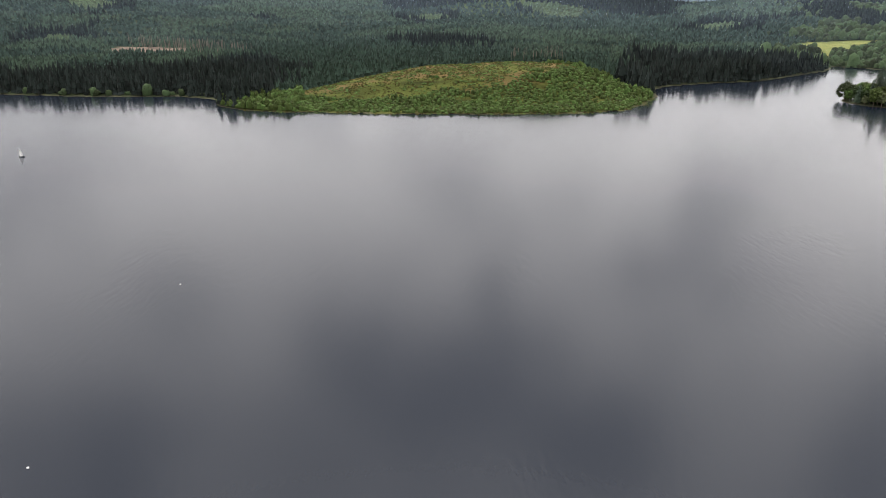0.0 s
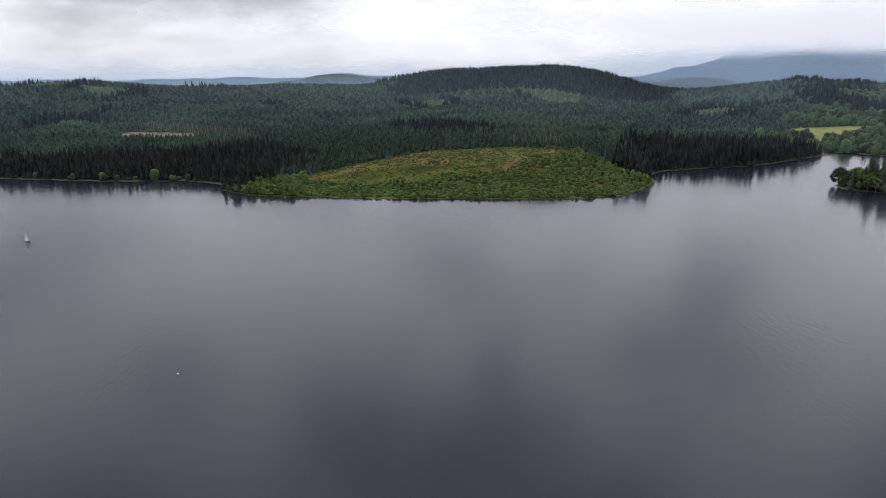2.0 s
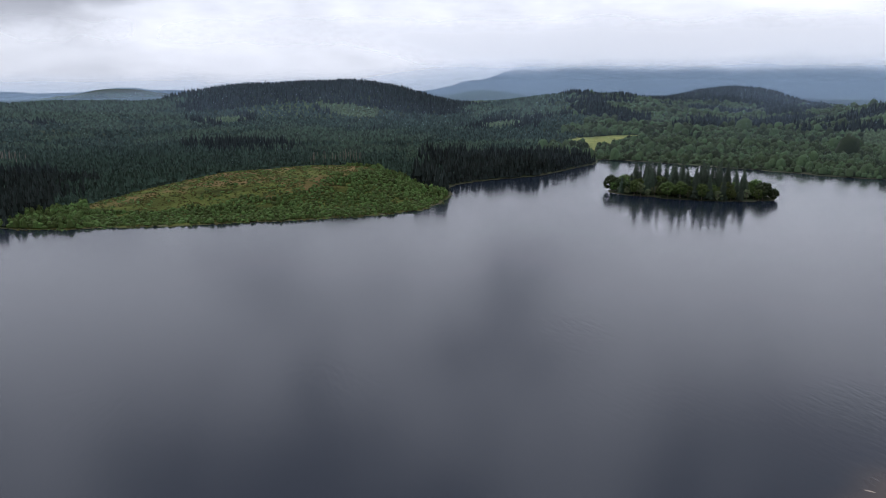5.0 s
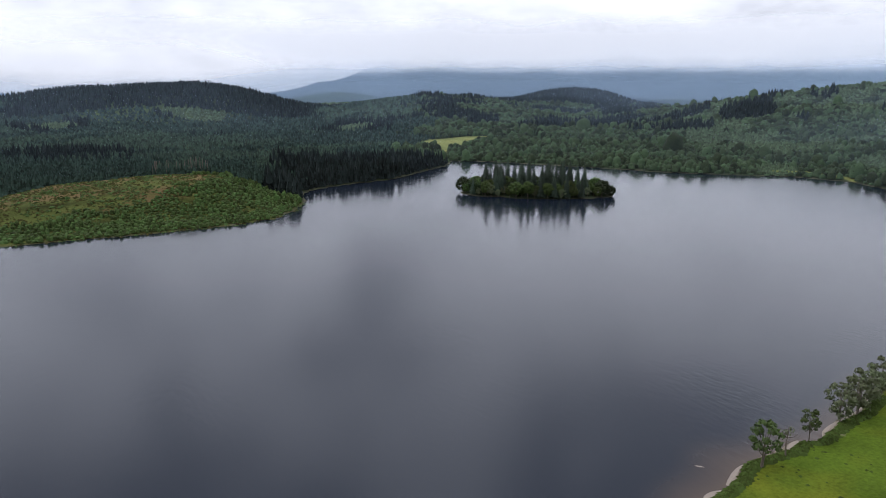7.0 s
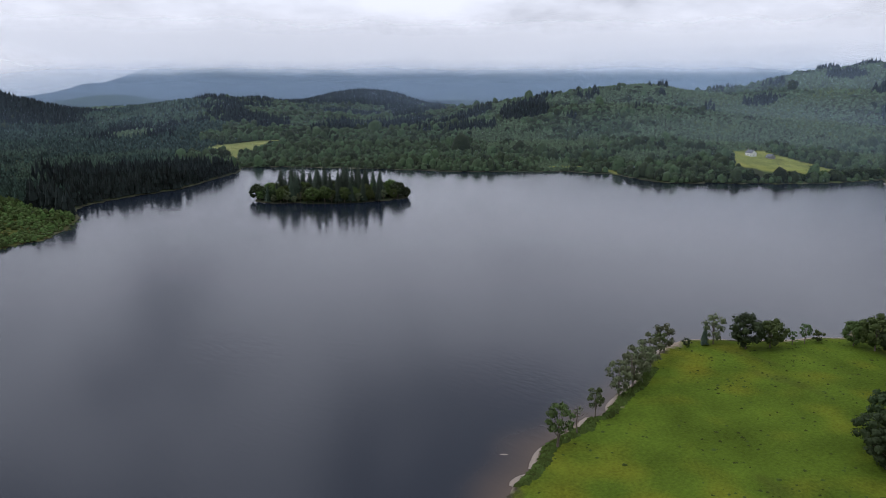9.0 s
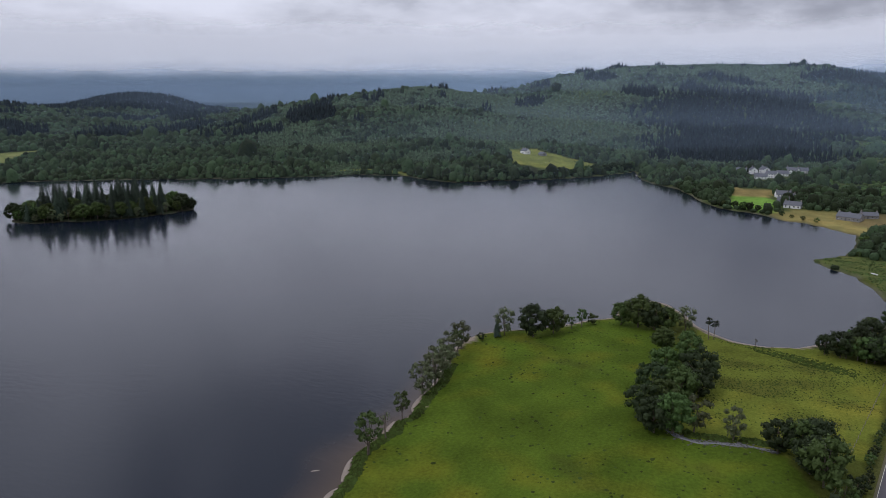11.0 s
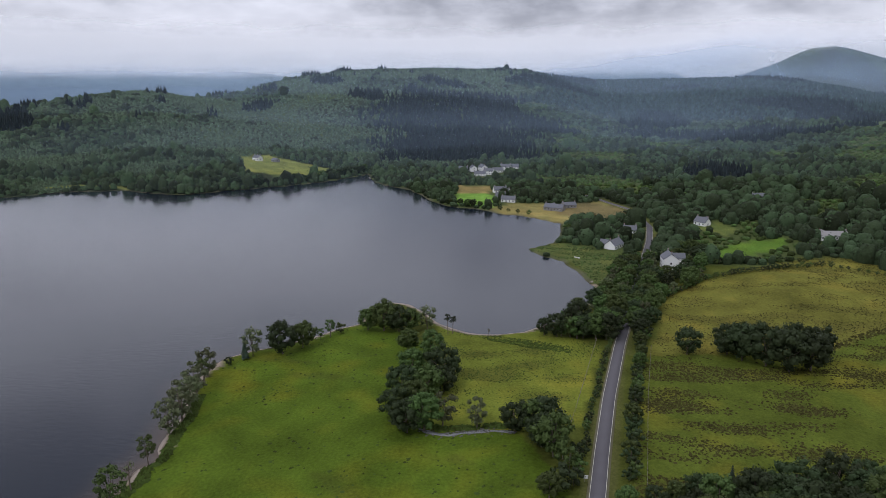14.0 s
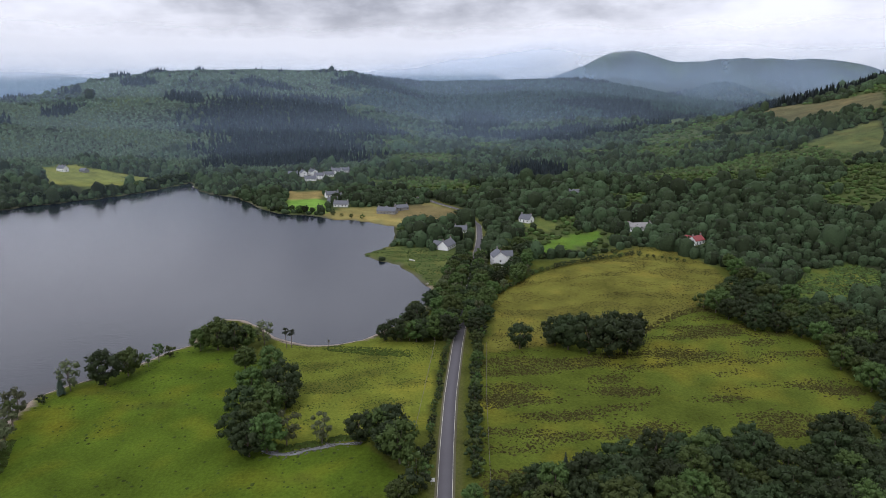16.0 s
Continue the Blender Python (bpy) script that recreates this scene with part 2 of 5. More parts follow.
# ---------------- mesh tools
def mesh_of(name, v, f, mat, smooth=False):
    """A mesh from vertex and face arrays (faces all triangles or all quads)."""
    v, f = np.asarray(v, np.float32), np.asarray(f, np.int32)
    me = bpy.data.meshes.new(name)
    n, k = f.shape
    me.vertices.add(len(v))
    me.vertices.foreach_set("co", v.ravel())
    me.loops.add(n * k)
    me.loops.foreach_set("vertex_index", f.ravel())
    me.polygons.add(n)
    me.polygons.foreach_set("loop_start", np.arange(0, n * k, k, dtype=np.int32))
    me.polygons.foreach_set("use_smooth", np.full(n, smooth))
    me.update(calc_edges=True)
    me.materials.append(mat)
    return me


def joined(pieces):
    v, f, k = [], [], 0
    for a, b in pieces:
        v.append(np.asarray(a, float))
        f.append(np.asarray(b, int) + k)
        k += len(a)
    return np.concatenate(v), np.concatenate(f)


def part(name, pieces, mat, parent=None, label="", smooth=False):
    ob = new(name, mesh_of(name, *joined(pieces), mat, smooth))
    ob.parent = parent
    return tagged(ob, label)


def thing(name, m, label, category, group="", kind=""):
    ob = new(name)
    ob.empty_display_size = 0.5
    ob.matrix_world = m
    return tagged(ob, label, category, group, kind)


def box(x, y, z, sx, sy, sz, taper=1.0):
    """Quads of a box on its base centre, narrowed at the top by taper."""
    v = [(x + a * sx / 2 * k, y + b * sy / 2 * k, z + c * sz) for c, k in ((0, 1), (1, taper)) for a, b in ((-1, -1), (1, -1), (1, 1), (-1, 1))]
    return v, [(0, 3, 2, 1), (4, 5, 6, 7), (0, 1, 5, 4), (1, 2, 6, 5), (2, 3, 7, 6), (3, 0, 4, 7)]


def tube(points, radii, sides=7):
    """Quads of a tapering round limb along the points."""
    pts = [Vector(p) for p in points]
    v, f = [], []
    for i, p in enumerate(pts):
        along = (pts[min(i + 1, len(pts) - 1)] - pts[max(i - 1, 0)]).normalized()
        side = along.cross(Vector((0.31, 0.95, 0.05))).normalized()
        other = along.cross(side)
        for s in range(sides):
            a = 2 * math.pi * s / sides
            v.append(p + radii[i] * (math.cos(a) * side + math.sin(a) * other))
    for i in range(len(pts) - 1):
        for s in range(sides):
            a, b = i * sides + s, i * sides + (s + 1) % sides
            f.append((a, b, b + sides, a + sides))
    return v, f


def strip(centre, width, lift, height_at, shift=0.0, step=4.0):
    """Quads of a band along a plan line, draped over the land."""
    c = np.array(centre, float)
    seg = np.hypot(*np.diff(c, axis=0).T)
    s = np.concatenate([[0], np.cumsum(seg)])
    u = np.arange(0, s[-1], step)
    p = np.stack([np.interp(u, s, c[:, 0]), np.interp(u, s, c[:, 1])], 1)
    for _ in range(6):
        p[1:-1] = (p[:-2] + 2 * p[1:-1] + p[2:]) / 4
    d = np.gradient(p, axis=0)
    d /= np.hypot(*d.T)[:, None]
    nrm = np.stack([-d[:, 1], d[:, 0]], 1)
    w = width if np.ndim(width) == 0 else np.interp(u, np.linspace(0, s[-1], len(width)), width)
    w = np.broadcast_to(w, u.shape)
    z = height_at(p[:, 0], p[:, 1]) + lift
    left, right = p + nrm * (shift + w / 2)[:, None], p + nrm * (shift - w / 2)[:, None]
    n = len(u)
    v = np.concatenate([np.column_stack([left, z]), np.column_stack([right, z]), np.column_stack([left, z - 0.4]), np.column_stack([right, z - 0.4])])
    i = np.arange(n - 1)
    f = np.concatenate([np.stack([n + i, n + i + 1, i + 1, i], 1), np.stack([i, i + 1, 2 * n + i + 1, 2 * n + i], 1), np.stack([3 * n + i, 3 * n + i + 1, n + i + 1, n + i], 1)])
    return v, f


# ---------------- the plan of the land: metres east and north of the start
SOUTH_WEST = [(-1150, 200), (-1000, 430), (-650, 615), (-390, 617)]
WEST_SHORE = [(-320, 605), (-270, 604), (-235, 606), (-208, 599), (-191, 588)]
HEADLAND = [(-181, 560), (-155, 539), (-116, 532), (-56, 526), (25, 523), (94, 528), (127, 537), (153, 566), (174, 604), (186, 650), (197, 667)]
NORTH_BAY = [(231, 684), (301, 705), (361, 752), (406, 787), (432, 826), (478, 791), (520, 735), (571, 664), (605, 606)]
EAST_SHORE = [(650, 568), (696, 522), (720, 468), (703, 425), (700, 385), (736, 352), (775, 308), (818, 273), (872, 249), (903, 238)]
VILLAGE = [(824, 210), (795, 187), (777, 160), (714, 127), (689, 112), (671, 96), (662, 66), (645, 52), (638, 30), (622, 10), (604, -7), (573, -8), (529, -2), (515, 8), (503, 16), (492, 10), (475, -6), (460, -13), (429, -22), (410, -27), (393, -29)]
SOUTH_BAY = [(366, -14), (346, -1), (338, 5), (329, 12), (324, 26), (324, 38), (330, 47), (337, 56), (352, 66), (364, 75), (366, 86), (350, 92), (329, 93), (322, 99), (310, 107), (295, 120), (287, 129), (277, 138), (267, 140), (253, 138), (237, 133), (221, 128), (207, 126), (198, 124), (191, 122), (186, 124), (180, 122), (174, 122), (165, 123), (160, 122), (153, 118), (145, 116), (139, 115)]
NEAR_SHORE = [(110, 96), (60, 58), (0, 42), (-80, 42), (-250, 0), (-500, -100), (-800, -150), (-1000, 0)]
LAKE = np.array(SOUTH_WEST + WEST_SHORE + HEADLAND + NORTH_BAY + EAST_SHORE + VILLAGE + SOUTH_BAY + NEAR_SHORE, float)
ISLAND = (381, 551, 71, 28, radians(-33.8))
ROAD = [(-140, 25), (0, 5), (120, -7), (191, -15.6), (217.7, -18.4), (261, -23.6), (315.6, -31.8), (347, -37.3), (396, -46.2), (446, -55.3), (509, -66.4), (538, -71.5), (590, -78), (660, -70), (740, -30)]


def inside(poly, x, y):
    p = np.asarray(poly, float)
    hit = np.zeros(np.shape(x), bool)
    for (ax, ay), (bx, by) in zip(p, np.roll(p, -1, 0)):
        if ay != by:
            hit ^= ((ay > y) != (by > y)) & (x < (bx - ax) * (y - ay) / (by - ay) + ax)
    return hit


def line_distance(line, x, y, closed=False):
    p = np.asarray(line, float)
    q = np.roll(p, -1, 0) if closed else p[1:]
    best = np.full(np.shape(x), 1e9)
    for (ax, ay), (bx, by) in zip(p, q):
        dx, dy = bx - ax, by - ay
        k = np.clip(((x - ax) * dx + (y - ay) * dy) / (dx * dx + dy * dy), 0, 1)
        best = np.minimum(best, np.hypot(x - ax - k * dx, y - ay - k * dy))
    return best


def wave(x, y, size, seed):
    """Smooth wandering values between -1 and 1."""
    s = 0
    for i in range(5):
        a = seed * 1.7 + i * 2.399
        s = s + np.sin((x * math.cos(a) + y * math.sin(a)) / size * (1 + 0.37 * i) + seed * 3.1 + i * 1.3 + 1.4 * np.sin((x * math.sin(a) - y * math.cos(a)) / size * 0.7 + seed + i))
    return s / 3.2


def shore(x, y):
    """Distance from the water's edge: positive on land."""
    d = line_distance(LAKE, x, y, True)
    d = np.where(inside(LAKE, x, y), -d, d)
    cx, cy, a, b, r = ISLAND
    u, v = (x - cx) * math.cos(r) + (y - cy) * math.sin(r), -(x - cx) * math.sin(r) + (y - cy) * math.cos(r)
    k = np.hypot(u / a, v / b)
    isle = np.where(k < 1, (1 - k) * b, -(k - 1) * b)
    return np.maximum(d, isle) + 1.3 * wave(x, y, 9, 5)


# bearing, distance, height, spread along and across the sight line, steepness
HILLS = [
    (-27.8, 1750, 52, 420, 330, 1.0), (-12.7, 1900, 31, 420, 300, 1.0), (-8.6, 3700, 50, 400, 260, 1.0), (-2.6, 4300, 26, 400, 900, 1.0),
    (4.7, 2050, 75, 330, 350, 2.0), (21.7, 4300, 96, 450, 480, 1.2), (40.9, 4450, 214, 420, 1750, 2.0), (18.7, 3300, 34, 300, 200, 1.0),
    (26.8, 1950, 53, 420, 330, 1.0), (37.1, 2500, 56, 330, 190, 1.3), (49.1, 1600, 44, 380, 236, 0.98), (58.7, 1640, 72, 380, 186, 0.88),
    (67.9, 1900, 46, 480, 173, 1.05), (77.6, 2150, 143, 600, 377, 1.21), (88.4, 2080, 48, 450, 171, 1.06), (66.2, 4400, 147, 420, 500, 1.5),
    (93.5, 4450, 201, 380, 480, 1.4), (108.2, 4050, 190, 520, 270, 1.0), (103.1, 4150, 99, 500, 360, 1.0), (116.2, 4200, 234, 560, 480, 1.2),
    (124.3, 4350, 155, 500, 330, 1.2), (115.7, 3300, 83, 340, 165, 1.2), (124.3, 3000, 73, 600, 272, 0.99), (103.3, 2700, 119, 800, 514, 1.24),
    (89.2, 2650, 65, 500, 345, 1.02), (132.5, 1500, 106, 420, 459, 1.01), (150.7, 1300, 151, 600, 500, 1.0)]


def ground(x, y):
    x, y = np.asarray(x, float), np.asarray(y, float)
    d = shore(x, y)
    land = np.maximum(d, 0)
    h = 0.75 * (1 - np.exp(-land / 1.6)) + 0.008 * np.minimum(land, 350)
    rise = np.clip(land / 160, 0, 1)
    rise = rise * rise * (3 - 2 * rise)
    r = np.hypot(x, y)
    foot = np.clip((r - 380) / 320, 0, 1)
    foot = foot * foot * (3 - 2 * foot)
    for hb, hd, hh, sr, st, p in HILLS:
        a = radians(hb)
        u, v = x * math.sin(a) + y * math.cos(a) - hd, x * math.cos(a) - y * math.sin(a)
        h = h + rise * foot * hh * np.exp(-((u / sr) ** 2 + (v / st) ** 2) ** p)
    knob = np.exp(-(np.where(x < 40, x - 40, 1.35 * (x - 40)) / 170) ** 4 - ((y - 660) / 85) ** 4) * np.clip(0.31 + (x + 150) / 210 * 0.69, 0.31, 1)
    h = h + 18.0 * np.clip(land / 75, 0, 1) ** 0.8 * knob * (1 + 0.05 * wave(x, y, 25, 2))
    h = h + 5.5 * np.exp(-(((x - 412) / 52) ** 2 + ((y + 150) / 60) ** 2))
    h = h + rise * np.clip((r - 500) / 900, 0, 1) * 7 * wave(x, y, 190, 1)
    h = h + np.clip((r - 3100) / 700, 0, 1) * (10 * wave(x, y, 150, 51) + 5 * wave(x, y, 48, 52))
    h = np.maximum(h, 0.4 * np.minimum(land, 2.0))
    return np.where(d < 0, -0.12 * np.minimum(-d, 30) - 0.03, h)


def height(x, y):
    return float(ground(np.array([x]), np.array([y]))[0])


# land cover: outline, colour; the first that fits
FIELDS = [
    ([(120, 91), (140, 112), (161, 119), (208, 124), (253, 137), (277, 136), (295, 119), (322, 98), (330, 80), (300, 49), (263, 57), (226, 51), (224, 28), (227, 9), (206, -2), (192, -8), (102, 2), (45, 27)], (0.073, 0.111, 0.010)),
    ([(337, 56), (330, 47), (324, 38), (324, 26), (332, 6), (317, -24), (235, -13), (226, 7), (224, 42), (300, 49)], (0.128, 0.150, 0.020)),
    ([(188, -26), (258, -33), (305, -39), (323, -123), (347, -151), (356, -173), (330, -196), (307, -201), (262, -188), (232, -183), (203, -140), (190, -58)], (0.084, 0.108, 0.014)),
    ([(305, -39), (330, -50), (396, -60), (414, -73), (425, -89), (451, -117), (477, -155), (487, -183), (465, -199), (427, -206), (394, -201), (373, -180), (342, -149), (323, -123)], (0.136, 0.134, 0.024)),
    ([(480, -102), (507, -114), (529, -136), (537, -165), (508, -157), (488, -126)], (0.090, 0.165, 0.022)),
    ([(353, -210), (385, -232), (412, -262), (419, -288), (401, -301), (362, -273), (355, -247)], (0.072, 0.108, 0.022)),
    ([(809, -492), (829, -534), (828, -600), (665, -487), (707, -476)], (0.088, 0.108, 0.036)),
    ([(1126, -604), (1213, -665), (1064, -663), (987, -711), (869, -629), (959, -599), (956, -558)], (0.110, 0.105, 0.050)),
    ([(1454, -534), (1644, -630), (1705, -731), (1290, -548)], (0.075, 0.100, 0.035)),
    ([(990, -480), (1006, -504), (940, -522), (916, -490)], (0.080, 0.100, 0.040)),
    ([(647, -3), (692, -9), (699, -32), (672, -63), (618, -65), (594, -46), (612, -32)], (0.170, 0.140, 0.060)),
    ([(480, 1053), (515, 1083), (586, 1085), (636, 1065), (619, 1021), (569, 1009), (501, 958), (452, 878), (451, 900), (500, 993)], (0.165, 0.185, 0.060)),
    ([(852, 387), (966, 445), (997, 421), (960, 353), (925, 291), (889, 276), (857, 300)], (0.170, 0.190, 0.045)),
    ([(747, 104), (744, 66), (701, 57), (669, 57), (678, 95)], (0.160, 0.290, 0.045)),
    ([(805, 109), (806, 68), (744, 66), (747, 104)], (0.240, 0.190, 0.070)),
    ([(665, 60), (698, 42), (687, -12), (707, -49), (665, -57), (598, -8), (616, 31), (636, 55)], (0.215, 0.190, 0.065)),
    ([(501, 17), (528, -2), (500, -46), (480, -58), (443, -52), (408, -30), (472, -13)], (0.085, 0.108, 0.030)),
    ([(548, -124), (582, -114), (596, -134), (562, -142)], (0.110, 0.140, 0.035)),
    ([(722, 462), (724, 513), (700, 574), (740, 543), (745, 483)], (0.140, 0.170, 0.045)),
]
FELLED = [(-439, 918), (-356, 909), (-320, 955), (-361, 1004), (-444, 989)]
HEAD_OPEN = [(-170, 568), (-156, 530), (-39, 510), (86, 515), (185, 566), (160, 618), (122, 685), (57, 711), (-16, 709), (-78, 658)]


def rush_cover(x, y, seed, band):
    """Where rushes grow: in patches, and in bands along the old drains."""
    return wave(1.9 * x, 0.75 * y, 9, seed) + 0.6 * wave(1.5 * x, 0.7 * y, 30, seed + 1) + 0.7 * band * np.sin(x / 5 + 1.2 * wave(x, y, 40, seed + 2))


def cover(x, y):
    c = np.empty((len(x), 3))
    c[:] = np.where((np.hypot(x, y) < 480)[:, None], (0.070, 0.082, 0.014), np.where((np.degrees(np.arctan2(x, y)) > 60)[:, None], (0.046, 0.058, 0.030), (0.034, 0.046, 0.022)))
    east = (np.degrees(np.arctan2(x, y)) > 60) & (np.hypot(x, y) > 480) & (np.hypot(x, y) < 1700)
    c[east] = (0.030, 0.038, 0.018)
    clear = east & ((wave(x, y, 60, 21) > 0.2) | (wave(x, y, 75, 22) > 0.25))
    c[clear] = (0.066, 0.086, 0.027)
    n1, n2 = wave(x, y, 35, 3)[:, None], wave(x, y, 6, 4)[:, None]
    for poly, colour in reversed(FIELDS):
        k = inside(poly, x, y)
        rough = 0.10 if colour[1] > 1.55 * colour[0] else 0.24
        c[k] = (np.array(colour) * (1 + rough * (0.5 * n1 + 0.3 * n2)) + np.array((0.05, 0.012, 0.0)) * rough * 2 * np.maximum(n1 + n2, 0))[k]
    for n, (seed, band, dense, much) in ((0, (31, 0.0, 0.9, 0.3)), (1, (32, 0.0, 0.45, 0.4)), (2, (33, 0.9, 0.3, 0.3)), (3, (34, 0.5, 0.1, 0.3))):
        k = inside(FIELDS[n][0], x, y)
        stain = np.clip((rush_cover(x, y, seed, band) - dense) * 1.6 + 0.5 * wave(x, y, 2.5, 2), 0, 1)[:, None] * much
        c[k] = (c * (1 - stain) + np.array((0.060, 0.052, 0.015)) * stain)[k]
    k = inside(HEAD_OPEN, x, y)
    brown = np.clip(wave(0.6 * x, 1.5 * y, 20, 8) * 1.2 + 0.9 * wave(x, 1.5 * y, 5, 9) + (y - 595) / 80 - 0.45, 0, 0.85)[:, None]
    c[k] = (np.array((0.066, 0.078, 0.019)) * (1 + 0.5 * wave(0.4 * x, 2 * y, 9, 16)[:, None]) * (1 - brown) + np.array((0.135, 0.088, 0.040)) * brown)[k]
    far = np.clip((np.hypot(x, y) - 1200) / 500, 0, 1)[:, None]
    open_hill = np.clip(wave(x, y, 160, 6) * 1.6 - 0.3, 0, 1)[:, None] * far
    c = c * (1 - 0.5 * open_hill) + np.array((0.080, 0.115, 0.040)) * 0.5 * open_hill
    moor = np.clip((np.hypot(x, y) - 2800) / 500, 0, 1)[:, None] * np.clip(0.5 + wave(x, y, 150, 41) + 0.7 * wave(x, y, 45, 42), 0, 1)[:, None]
    c = c * (1 - 0.85 * moor) + np.array((0.044, 0.050, 0.042)) * 0.85 * moor
    felled = inside(FELLED, x, y)
    c[felled] = (np.array((0.17, 0.13, 0.10)) * (1 + 0.4 * n2))[felled]
    road = line_distance(ROAD, x, y)
    c[(road < 4.5)] = (0.085, 0.090, 0.025)
    d = shore(x, y)
    near = (np.hypot(x, y) < 420) & (x > 100)
    beach = np.where(near, np.where(x > 275, 0.9, -0.3) + 0.8 * wave(x, y, 8, 7) + sum(w * np.exp(-((x - u) ** 2 + (y - v) ** 2) / 34) for u, v, w in ((154, 116, 1.5), (184, 120, 3), (203, 123, 3), (266, 137, 3))), 0.8)
    c[(d < beach) & (d > -6)] = np.where(near[:, None], (0.24, 0.195, 0.15), (0.10, 0.10, 0.06))[(d < beach) & (d > -6)]
    bank = near & (d > beach) & (d < 1.3)
    c[bank] = (0.055, 0.050, 0.028)
    c[d < -1.2] = (0.06, 0.05, 0.035)
    return c


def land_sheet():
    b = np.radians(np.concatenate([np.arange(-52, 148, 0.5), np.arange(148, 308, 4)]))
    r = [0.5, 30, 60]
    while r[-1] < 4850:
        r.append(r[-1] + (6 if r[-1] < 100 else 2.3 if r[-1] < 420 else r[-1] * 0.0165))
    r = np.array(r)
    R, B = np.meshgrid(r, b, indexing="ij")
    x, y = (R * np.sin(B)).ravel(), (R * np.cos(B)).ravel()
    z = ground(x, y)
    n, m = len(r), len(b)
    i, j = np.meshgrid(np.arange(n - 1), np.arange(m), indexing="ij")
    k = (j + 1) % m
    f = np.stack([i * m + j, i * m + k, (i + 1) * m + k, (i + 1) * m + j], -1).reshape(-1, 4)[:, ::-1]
    me = mesh_of("ground", np.column_stack([x, y, z]), f, M_GROUND, True)
    a = me.attributes.new("land", "FLOAT_COLOR", "POINT")
    a.data.foreach_set("color", np.column_stack([cover(x, y), np.ones(len(x))]).astype(np.float32).ravel())
    return tagged(new("ground", me), "rolling green land of fields and forest floor round a lake", "ground", kind="structure")


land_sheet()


def lake_sheet():
    """The water, finer and browner where the bed shows through in the shallows under the near meadow."""
    gx = np.concatenate([[-1300, -600, 0, 80], np.arange(100, 330, 4.0), [340, 700, 1500]])
    gy = np.concatenate([[-1050, -300, 0, 60], np.arange(72, 170, 4.0), [180, 600, 1550]])
    X, Y = np.meshgrid(gx, gy, indexing="ij")
    x, y = X.ravel(), Y.ravel()
    n, m = len(gx), len(gy)
    i, j = np.meshgrid(np.arange(n - 1), np.arange(m - 1), indexing="ij")
    k = (i * m + j).ravel()
    me = mesh_of("water", np.column_stack([x, y, np.zeros(len(x))]), np.stack([k, k + m, k + m + 1, k + 1], 1), M_WATER)
    inner = (x >= 100) & (x <= 328) & (y >= 72) & (y <= 168)
    depth = np.clip(1 + shore(x, y) / (15 + 5 * wave(x, y, 14, 9)), 0, 1) ** 1.5 * np.clip((300 - x) / 60, 0.25, 1)
    a = me.attributes.new("shoal", "FLOAT", "POINT")
    a.data.foreach_set("value", np.where(inner, depth, 0).astype(np.float32))
    return tagged(new("water", me), "dark rippled lake water under a grey sky", "lake", kind="structure")


lake_sheet()


# ---------------- tinted sheets that imitate haze over the far hills, and the cloud base on the mountains
def veil(name, dist, b0, b1, mat, label, foot, full, fade, gone, much=None):
    """A standing veil: how thick it is by height, between foot, full, fade and gone, each a function of the bearing."""
    nb, nz = 110, 26
    b = np.linspace(b0, b1, nb)
    z = np.linspace(-5, float(np.max(gone(b))) + 3, nz)
    B, Z = np.meshgrid(b, z, indexing="ij")
    step = lambda lo, hi, v: (lambda k: k * k * (3 - 2 * k))(np.clip((v - lo) / np.maximum(hi - lo, 1e-6), 0, 1))
    thick = step(foot(B), full(B), Z) * (1 - step(fade(B), gone(B), Z)) * (much(B) if much else 1)
    v = np.column_stack([(dist * np.sin(np.radians(B))).ravel(), (dist * np.cos(np.radians(B))).ravel(), Z.ravel()])
    i, j = np.meshgrid(np.arange(nb - 1), np.arange(nz - 1), indexing="ij")
    k = (i * nz + j).ravel()
    me = mesh_of(name, v, np.stack([k, k + nz, k + nz + 1, k + 1], 1), mat, True)
    a = me.attributes.new("thick", "FLOAT", "POINT")
    a.data.foreach_set("value", thick.ravel().astype(np.float32))
    ob = new(name, me)
    ob.visible_shadow = False
    return tagged(ob, label, "mist", kind="structure")


def level(v):
    return lambda b: np.full(np.shape(b), float(v))


# the haze of distance is put into blue translucent sheets, thicker to the east
HAZE_BLUE = (0.56, 0.74, 0.98)
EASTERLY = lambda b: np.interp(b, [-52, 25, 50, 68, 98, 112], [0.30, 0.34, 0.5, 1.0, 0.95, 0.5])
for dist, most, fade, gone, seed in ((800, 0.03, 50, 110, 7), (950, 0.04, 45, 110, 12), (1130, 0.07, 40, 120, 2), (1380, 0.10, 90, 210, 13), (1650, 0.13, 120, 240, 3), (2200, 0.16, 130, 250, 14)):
    veil("backdrop_mist", dist, -52, 150, veil_material("thin haze tint", HAZE_BLUE, most, seed=seed), "thin blue sheet that imitates haze over the woods and middle hills", level(-9), level(12), level(fade), level(gone), EASTERLY)
veil("backdrop_mist", 2850, -52, 150, veil_material("valley haze tint", HAZE_BLUE, 0.32, seed=9), "blue sheet that imitates haze in the far valleys", level(-9), lambda b: np.interp(b, [96, 106], [-8, 150]), lambda b: np.interp(b, [6, 17], [20, 70]), lambda b: np.interp(b, [6, 17, 96, 106], [80, 180, 180, 260]))
